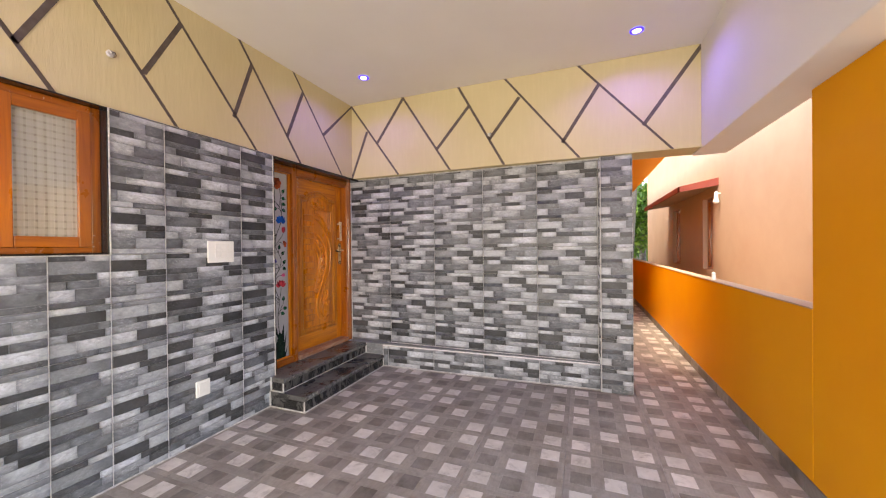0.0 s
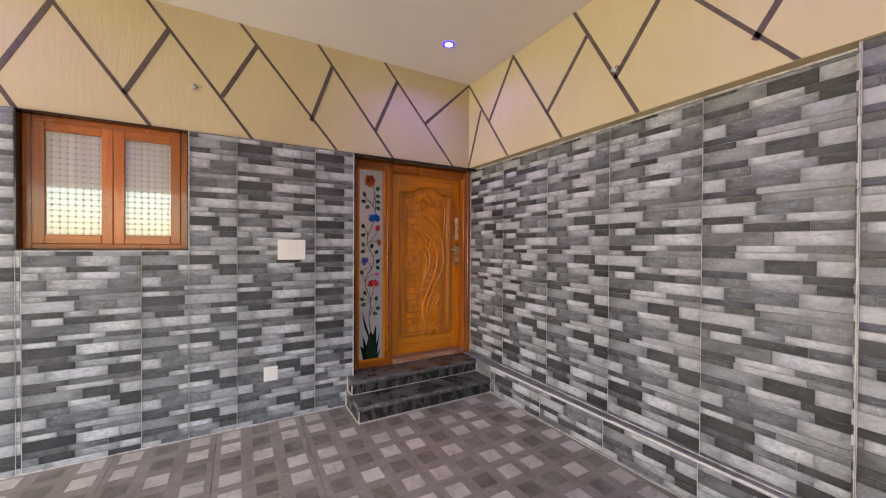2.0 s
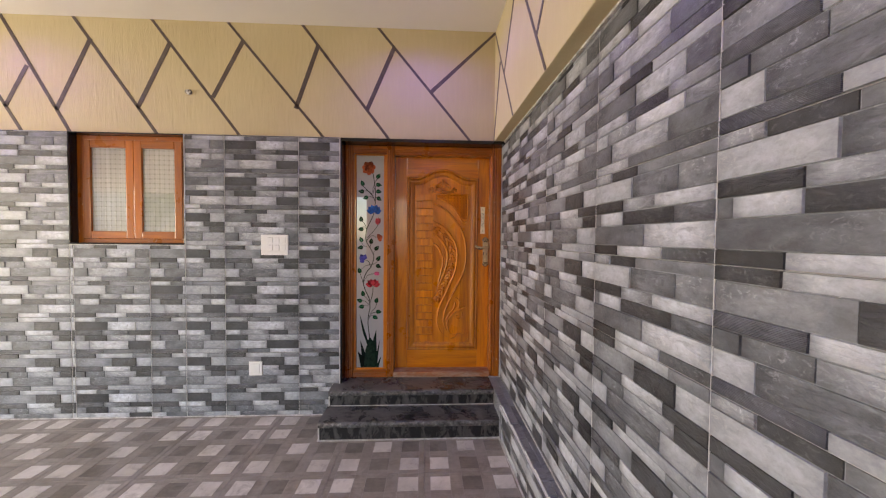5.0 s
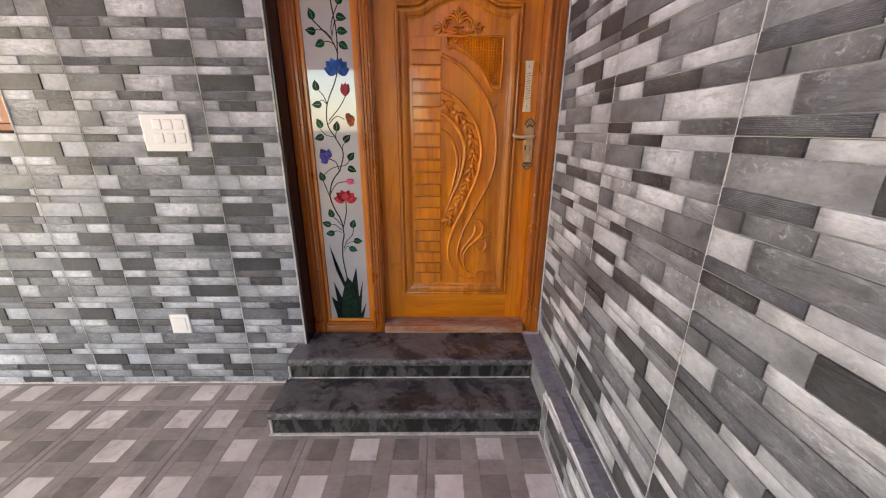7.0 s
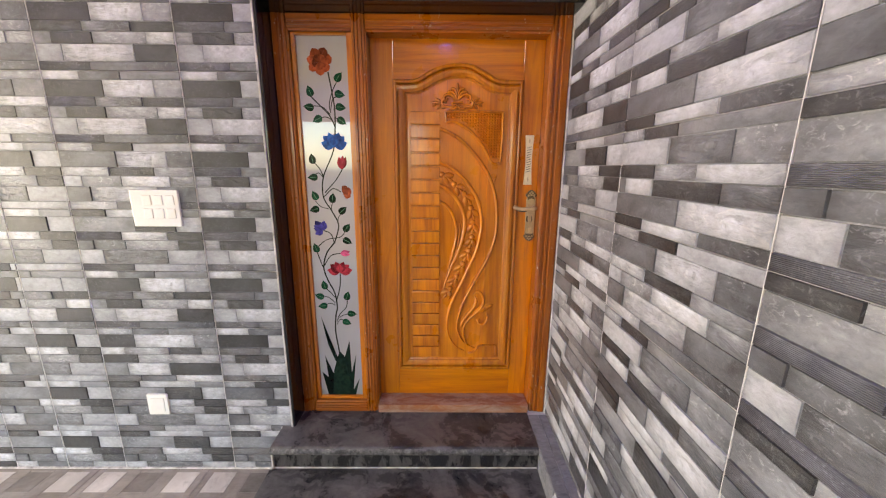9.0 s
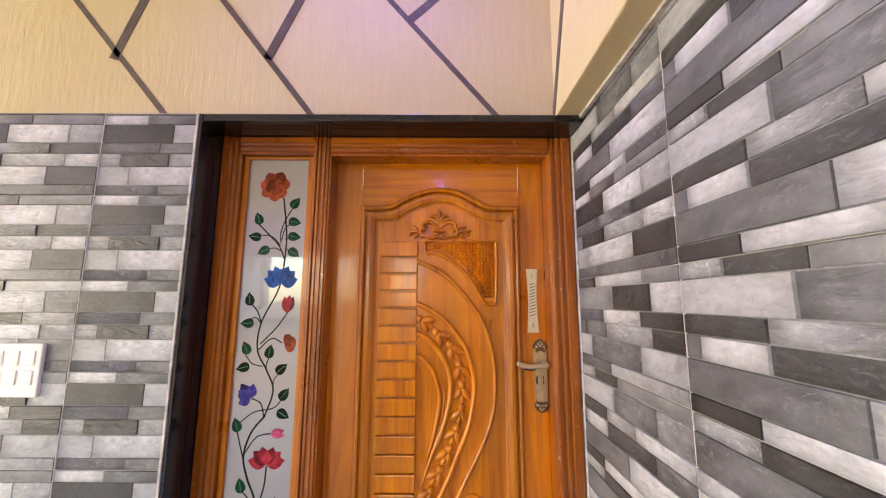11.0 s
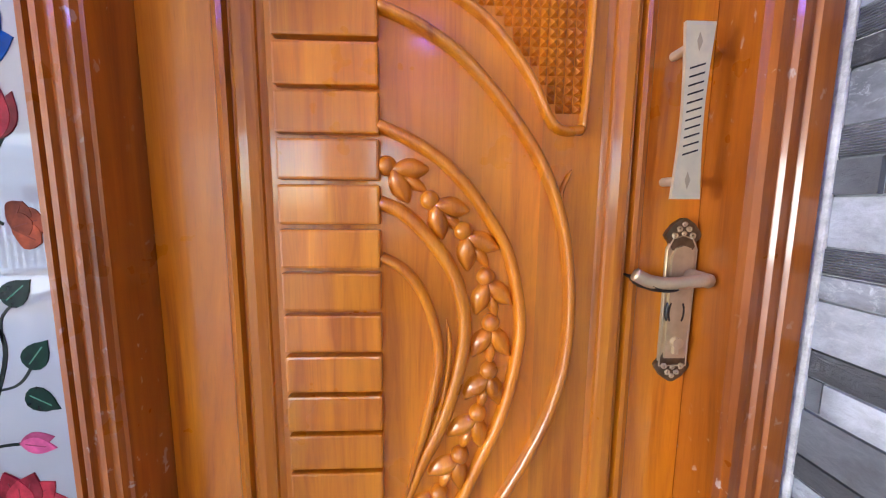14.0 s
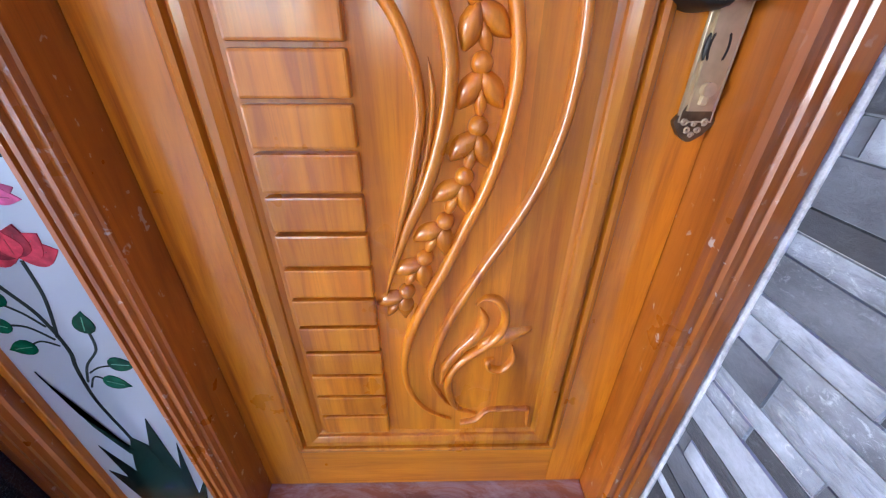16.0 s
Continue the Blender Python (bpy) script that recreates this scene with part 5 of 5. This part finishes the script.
def tree(x, y, h, r):
    e = thing("tree", (x, y, -0.21), "leafy green garden tree with a grey trunk", "tree", "garden plants")
    bm = bmesh.new()
    bmesh.ops.create_cone(bm, cap_ends=True, segments=12, radius1=0.16, radius2=0.09, depth=h * 0.8, matrix=Matrix.Translation((x, y, h * 0.4 - 0.21)))
    for i in range(5):
        a = i * 1.3
        bmesh.ops.create_cone(bm, cap_ends=True, segments=7, radius1=0.05, radius2=0.02, depth=r * 1.2, matrix=Matrix.Translation((x + math.cos(a) * r * 0.4, y + math.sin(a) * r * 0.4, h * (0.55 + 0.06 * i))) @ Matrix.Rotation(a, 4, "Z") @ Matrix.Rotation(0.9, 4, "Y"))
    part("trunk", bm, M_bark, e)
    vs, fs = [], []
    for i in range(2600):
        d = Vector((rng.gauss(0, 1), rng.gauss(0, 1), rng.gauss(0, 1))).normalized()
        lump = 0.72 + 0.38 * math.sin(d.x * 5 + x) * math.cos(d.y * 4 + d.z * 5)
        p = Vector((x, y, h * 0.72)) + Vector((d.x * r, d.y * r, d.z * h * 0.42)) * lump * (0.45 + 0.55 * rng.random() ** 0.5)
        u = Vector((rng.gauss(0, 1), rng.gauss(0, 1), rng.gauss(0, 0.6))).normalized()
        w = u.cross(Vector((rng.random(), rng.random(), rng.random()))).normalized()
        s = 0.07 + 0.08 * rng.random()
        b = len(vs)
        vs += [p - u * s, p + w * s * 0.45, p + u * s, p - w * s * 0.45]
        fs.append((b, b + 1, b + 2, b + 3))
    me = bpy.data.meshes.new("crown")
    me.from_pydata(vs, [], fs)
    me.materials.append(M_leaf)
    o = new("crown", me)
    o.parent = e
    o.matrix_parent_inverse = Matrix.Translation(-e.location)


banana(2.15, 18.6, 1.25)
banana(2.9, 19.6, 1.4)
banana(1.2, 19.4, 1.1)
tree(2.35, 17.3, 3.6, 0.9)
tree(2.6, 20.0, 6.5, 2.2)
tree(0.6, 21.0, 7.0, 2.4)
tree(4.8, 21.5, 6.0, 2.2)
palm = thing("palm_trunk", (1.55, 15.6, -0.21), "grey ringed palm trunk beside the wall", "tree", "garden plants")
bm = bmesh.new()
for i in range(56):
    bmesh.ops.create_cone(bm, cap_ends=True, segments=18, radius1=0.195 - 0.001 * i, radius2=0.188 - 0.001 * i, depth=0.13, matrix=Matrix.Translation((1.55 + 0.0075 * i, 15.6, -0.14 + 0.12 * i)))
part("trunk", bm, M_bark, palm)
bm = bmesh.new()
for i in range(16):
    blade(bm, (1.97, 15.6, 6.6), i * 2.4, 2.4, 0.16, 1.2, 0.6)
part("crown", bm, M_leaf, palm)

# ---------------------------------------------------------------- the street side, seen in the glass
struct(box("road", -60, 60, -13, -6.5, -0.3, -0.19, M_asphalt), "narrow asphalt street before the house", "road")
struct(box("forecourt", -6, 4.5, -6.4, SOUTH - 0.21, -0.3, -0.05, M_cement), "pale cement forecourt", "ground")


def bar_gate(x0, x1):
    e = thing("gate", ((x0 + x1) / 2, -5.6, -0.05), "white steel bar gate of the forecourt, closed", "gate", "forecourt gates")
    for z in (0.05, 0.745, 1.40):
        part("rail", add_box(bmesh.new(), x0, x1, -5.63, -5.58, z - 0.03, z + 0.03), M_white, e)
    n = int((x1 - x0) / 0.149)
    for i in range(n + 1):
        x = x0 + i * (x1 - x0 - 0.045) / n
        part("bar", add_box(bmesh.new(), x, x + 0.045, -5.617, -5.592, -0.05, 1.5), M_white, e)


bar_gate(-2.8, 2.0)
bar_gate(2.03, 6.6)
struct(box("compound_wall", 6.62, 11.0, -5.7, -5.5, -0.2, 1.5, M_pink), "peach compound wall", "wall")
struct(box("street_wall", 3.0, 24.0, -14.2, -14.0, -0.25, 1.1, M_brick), "red oxide wall across the street", "wall")
struct(box("compound_wall", -8.0, -2.82, -5.7, -5.5, -0.2, 1.5, M_orange), "orange compound wall", "wall")


def far_house(x0, x1, y0, y1, h, label):
    e = thing("house", ((x0 + x1) / 2, (y0 + y1) / 2, -0.21), label, "house", "houses across the street")
    part("wall", add_box(bmesh.new(), x0, x1, y0, y1, -0.21, h), M_far, e)
    part("parapet", add_box(bmesh.new(), x0 - 0.1, x1 + 0.1, y0 - 0.1, y1 + 0.1, h, h + 0.7, 0.02), M_white, e)
    x = x0 + 0.8
    while x < x1 - 1.4:
        for z in (0.9, 4.0):
            if z + 1.3 < h:
                w = part("window", add_box(bmesh.new(), x, x + 1.1, y1, y1 + 0.03, z, z + 1.3), M_granite2, e)
                part("sunshade", add_box(bmesh.new(), x - 0.15, x + 1.25, y1, y1 + 0.5, z + 1.4, z + 1.48), M_white, w)
        x += 2.4


far_house(-14, -6, -26, -15, 3.4, "single-storey pale house across the street")
far_house(-3, 4, -27, -16, 6.6, "two-storey pale house across the street")
far_house(8, 18, -28, -17, 3.6, "single-storey pale house across the street")
far_house(22, 32, -26, -14, 6.4, "two-storey pale house across the street")
tree(6.2, -17.0, 5.5, 2.0)
tree(-4.6, -18.0, 6.5, 2.2)
tree(19.5, -15.0, 6.0, 2.3)

# ---------------------------------------------------------------- tiles (pieces of walls and floor)
ROWS_H = (0.12, 0.235, 0.135, 0.16, 0.23, 0.12)
# printed designs, strip by strip from the top course down: shade and share of the width
DESIGNS = [
    ["L.27 K.30 M.43", "D.43 L.37 S.20", "R.36 K.34 D.30", "M.13 D.29 M.38 L.20", "S.19 L.51 D.30", "R.37 K.63"],
    ["M.27 D.30 L.43", "K.43 S.38 K.19", "S.36 D.34 M.30", "L.14 M.30 L.37 M.19", "K.19 S.51 K.30", "S.37 K.63"],
    ["D.27 L.48 M.25", "M.48 D.32 L.20", "R.36 L.36 D.28", "K.13 K.25 M.42 D.20", "L.19 K.51 S.30", "R.42 S.58"],
    ["M.20 D.26 M.54", "L.42 K.36 M.22", "D.33 M.29 L.38", "K.08 L.25 D.43 K.24", "K.54 L.46", "D.28 L.40 K.32"],
    ["M.30 K.30 M.40", "D.30 L.50 M.20", "L.20 M.38 D.27 M.15", "D.30 M.30 S.40", "M.20 L.36 D.44", "R.30 K.30 L.40"],
]
for dz in range(5):
    DESIGNS[dz] = [[(w[0], float(w[1:])) for w in r.split()] for r in DESIGNS[dz]]
SLOTS = "LSMKDR"
# which design is laid where: a column of tiles from the top down, columns along the wall
WEST_LAY = ["23120412", "32402132", "33134201", "20312432", "13024123", "33323222", "12313020", "13220222", "00120422", "00000012"]
NORTH_LAY = ["30231300", "33313200", "11222200", "11332200", "22323200", "22320322"]
tile_cache = {}


def stone_tile(design, u0, u1, z0, z1):
    """A 0.6 x 0.3 m tile, or the part u0..u1, z0..z1 that was cut from it. Local axes: x out of the wall, y along it, z up."""
    key = (design, round(u0, 3), round(u1, 3), round(z0, 3), round(z1, 3))
    if key in tile_cache:
        return tile_cache[key]
    vs, fs, ms = [], [], []

    def cuboid(a0, a1, b0, b1, x0, x1, mi):
        b = len(vs)
        vs.extend([(x0, a0, b0), (x0, a1, b0), (x0, a1, b1), (x0, a0, b1)])
        i = 0.0014 if mi < 6 else 0.0002
        vs.extend([(x1, a0 + i, b0 + i), (x1, a1 - i, b0 + i), (x1, a1 - i, b1 - i), (x1, a0 + i, b1 - i)])
        for f in ((4, 5, 6, 7), (0, 1, 5, 4), (1, 2, 6, 5), (2, 3, 7, 6), (3, 0, 4, 7)):
            fs.append(tuple(b + q for q in f))
            ms.append(mi)

    r = random.Random(design * 7 + 1)
    cuboid(u0 + 0.0030, u1 - 0.0002, z0 + 0.0002, z1 - 0.0015, -0.014, -0.0036, 2)
    cuboid(u0, u0 + 0.0029, z0, z1, -0.014, 0.0004, 6)
    cuboid(u0 + 0.0037, u1, z1 - 0.0013, z1, -0.014, -0.0015, 6)
    top = 0.3
    for h, row in zip(ROWS_H, DESIGNS[design]):
        bot = top - 0.3 * h
        u = 0.0
        for kind, share in row:
            e = u + 0.6 * share
            a0, a1, b0, b1 = max(u, u0 + 0.0027) + 0.0006, min(e, u1) - 0.0006, max(bot, z0) + 0.0005, min(top, z1 - 0.0009) - 0.0005
            out = r.uniform(-0.0012, 0.0028)
            if a1 - a0 > 0.006 and b1 - b0 > 0.004:
                cuboid(a0, a1, b0, b1, -0.0095, out, SLOTS.index(kind))
            u = e
        top = bot
    me = bpy.data.meshes.new("tile")
    me.from_pydata(vs, [], fs)
    for s in SLOTS:
        me.materials.append(ST[s])
    me.materials.append(M_grout)
    me.polygons.foreach_set("material_index", ms)
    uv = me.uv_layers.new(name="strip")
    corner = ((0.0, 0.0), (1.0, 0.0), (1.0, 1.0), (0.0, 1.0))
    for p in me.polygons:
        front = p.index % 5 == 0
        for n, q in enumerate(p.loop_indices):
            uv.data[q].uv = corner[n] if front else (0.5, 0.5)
    tile_cache[key] = me
    return me


def lay_tiles(parent, axis, at, joint, rects, lay, z_joint=0.236):
    """Tiles over rectangles (u0, u1, z0, z1) of a wall; joints run every 0.6 m from joint (the start of lay's last column) and every 0.3 m from z_joint."""
    for u0, u1, z0, z1 in rects:
        i = math.floor((u0 - joint) / 0.6)
        while joint + 0.6 * i < u1 - 1e-4:
            j = math.floor((z0 - z_joint) / 0.3)
            while z_joint + 0.3 * j < z1 - 1e-4:
                ou, oz = joint + 0.6 * i, z_joint + 0.3 * j
                c = (max(u0 - ou, 0), min(u1 - ou, 0.6), max(z0 - oz, 0), min(z1 - oz, 0.3))
                if c[1] - c[0] > 0.008 and c[3] - c[2] > 0.006:
                    d = int(lay[max(0, min(len(lay) - 1, len(lay) - 1 + i))][max(0, min(7, 6 - j))])
                    o = new("tile", stone_tile(d, *c))
                    o.parent = parent
                    if axis == "x":
                        o.location = (at, ou, oz)
                    else:
                        o.location, o.rotation_euler = (ou, at, oz), (0, 0, -PI / 2)
                j += 1
            i += 1


lay_tiles(wall_west, "x", WX, 2.171, WEST_RECTS, WEST_LAY)
lay_tiles(wall_north, "y", NY, 0.133, [(-2.97, 0.154, 0.262, TOP + 0.02)], NORTH_LAY, 0.255)
lay_tiles(pier, "y", 3.835, 0.133, [(0.158, 0.4415, 0.0, TOP - 0.002)], NORTH_LAY)
# the pier's return into the passage
for j in range(8):
    o = new("tile", stone_tile(j % 4, 0.0, 0.29, 0.0, 0.3 if j else 0.3))
    o.parent = pier
    o.location = (0.442, 3.848, 0.3 * j - 0.06 if j else 0.0)
    if j == 0:
        o.data = stone_tile(0, 0.0, 0.29, 0.06, 0.3)
        o.location = (0.442, 3.848, -0.06)
# the pier's narrow return beside the wall
for j in range(8):
    z0 = 0.236 + 0.3 * (j - 1) if j else 0.0
    h = min(0.3, TOP - 0.002 - z0) if j else 0.236
    o = new("tile", stone_tile((j * 3 + 2) % 5, 0.10, 0.165, 0.3 - h, 0.3))
    o.parent = pier
    o.location, o.rotation_euler = (0.146, 3.906 + 0.10, z0 - 0.3 + h), (0, 0, PI)
# plinth face, turned with its taper
ang = math.atan2(3.885 - 3.812, 0.156 + 2.33)
for i in range(5):
    a, b = max(-2.25 + 0.6 * (i - 1), -2.318), min(-2.25 + 0.6 * i, 0.150)
    u0 = a - (-2.25 + 0.6 * (i - 1))
    o = new("tile", stone_tile((i * 3 + 1) % 4, u0, u0 + (b - a), 0.062, 0.298))
    o.parent = plinth
    t = (a - u0 + 2.33) / 2.486
    o.location, o.rotation_euler = (a - u0, 3.800 + 0.073 * t, -0.050), (0, 0, -PI / 2 + ang)
# plinth top, two courses of slips lying flat, cut from the same tiles
for course, (f0, f1, shades, lengths) in enumerate(((0.0, 0.56, "LSLLSLSL", (0.21, 0.34, 0.26, 0.30, 0.17)), (0.585, 1.0, "SLMSLLSM", (0.33, 0.22, 0.29, 0.18, 0.36)))):
    edge, slip = -2.82, 0
    while edge < 0.14:
        end = min(0.150, edge + lengths[slip % 5])
        front = 3.808 + 0.073 * max(0.0, ((edge + end) / 2 + 2.33) / 2.486)
        deep = NY - 0.002 - front
        box("ledge_tile", edge + 0.001, end - 0.001, front + f0 * deep, front + f1 * deep, 0.2625, 0.2685 + 0.0008 * ((slip + course) % 3), ST[shades[slip % 8]], plinth, 0.001)
        edge, slip = end, slip + 1
# slips facing the plinth's end above the lower step
box("ledge_tile", -2.560, -2.330, 3.8055, 3.8118, 0.1425, 0.188, ST["L"], plinth, 0.001)
box("ledge_tile", -2.560, -2.440, 3.8055, 3.8118, 0.1905, 0.2615, ST["S"], plinth, 0.001)
box("ledge_tile", -2.4375, -2.330, 3.8055, 3.8118, 0.1905, 0.2615, ST["L"], plinth, 0.001)
# cement fillets where walls meet floor
bm = bmesh.new()
add_box(bm, WX - 0.004, WX + 0.009, SOUTH, 2.437, -0.001, 0.006, 0.002)
add_box(bm, 0.1525, 0.1575, 3.829, 3.84, 0.0, TOP - 0.002, 0.001)
add_box(bm, -2.32, 0.156, NY - 0.006, NY - 0.001, 0.2685, 0.276)
add_box(bm, -2.75, 0.15, NY - 0.016, NY - 0.002, TOP - 0.012, TOP - 0.001)
struct(link("trim", bm, M_cement), "white cement lines along the joints", "trim")
sk = bmesh.new()
va = [sk.verts.new(p) for p in ((-2.33, 3.792, 0.0), (0.15, 3.865, 0.0), (0.15, 3.88, 0.0), (-2.33, 3.81, 0.0))]
vb = [sk.verts.new(p) for p in ((-2.33, 3.792, 0.006), (0.15, 3.865, 0.006), (0.15, 3.88, 0.006), (-2.33, 3.81, 0.006))]
sk.faces.new(vb)
for i in range(4):
    sk.faces.new((va[i], va[(i + 1) % 4], vb[(i + 1) % 4], vb[i]))
struct(link("trim", sk, M_cement), "white cement line along the plinth", "trim")

# floor tiles: nine squares in a weave of bands
vs, fs, ms = [], [], []


def slab(x0, x1, y0, y1, z, mi):
    b = len(vs)
    g = 0.0009
    x0, x1, y0, y1 = x0 + g, x1 - g, y0 + g, y1 - g
    vs.extend([(x0, y0, -0.012), (x1, y0, -0.012), (x1, y1, -0.012), (x0, y1, -0.012), (x0 + g, y0 + g, z), (x1 - g, y0 + g, z), (x1 - g, y1 - g, z), (x0 + g, y1 - g, z)])
    for f in ((4, 5, 6, 7), (0, 1, 5, 4), (1, 2, 6, 5), (2, 3, 7, 6), (3, 0, 4, 7)):
        fs.append(tuple(b + q for q in f))
        ms.append(mi)


SQ = 0.126
C = [0.1, 0.3, 0.5]
slab(-0.0009, 0.6009, -0.0009, 0.6009, -0.0022, 3)
for a in C:
    for b in C:
        white = (a == 0.3) == (b == 0.3)
        slab(a - SQ / 2, a + SQ / 2, b - SQ / 2, b + SQ / 2, -0.0002 if white else -0.0009, 0 if white else 1)
edges = [0.0008] + [q for c0 in C for q in (c0 - SQ / 2, c0 + SQ / 2)] + [0.5992]
for i in range(0, 8, 2):
    slab(0.0008, 0.5992, edges[i], edges[i + 1], -0.0006, 2)
    for c0 in C:
        slab(edges[i], edges[i + 1], c0 - SQ / 2, c0 + SQ / 2, -0.0010, 2)
ftile = bpy.data.meshes.new("tile")
ftile.from_pydata(vs, [], fs)
for m in (M_fwhite, M_fdark, M_fband, M_fjoint):
    ftile.materials.append(m)
ftile.polygons.foreach_set("material_index", ms)
for i in range(-1, 7):
    for j in range(-11, 14):
        x, y = -2.53 + 0.6 * i, 3.235 + 0.6 * j
        if x > 1.1 or y < SOUTH - 0.2 or (y > 3.5 and x < -0.1) or y > 10.8:
            continue
        o = new("tile", ftile)
        o.parent = floor
        o.location = (x, y, 0.0)
# dark skirting tiles under the orange wall
for j in range(28):
    y = 2.06 + 0.3 * j
    o = box("skirting_tile", 1.199, 1.2095, y + 0.0015, y + 0.2985, 0.0, 0.095, M_fdark if j % 3 else M_fband, parapet, 0.002)
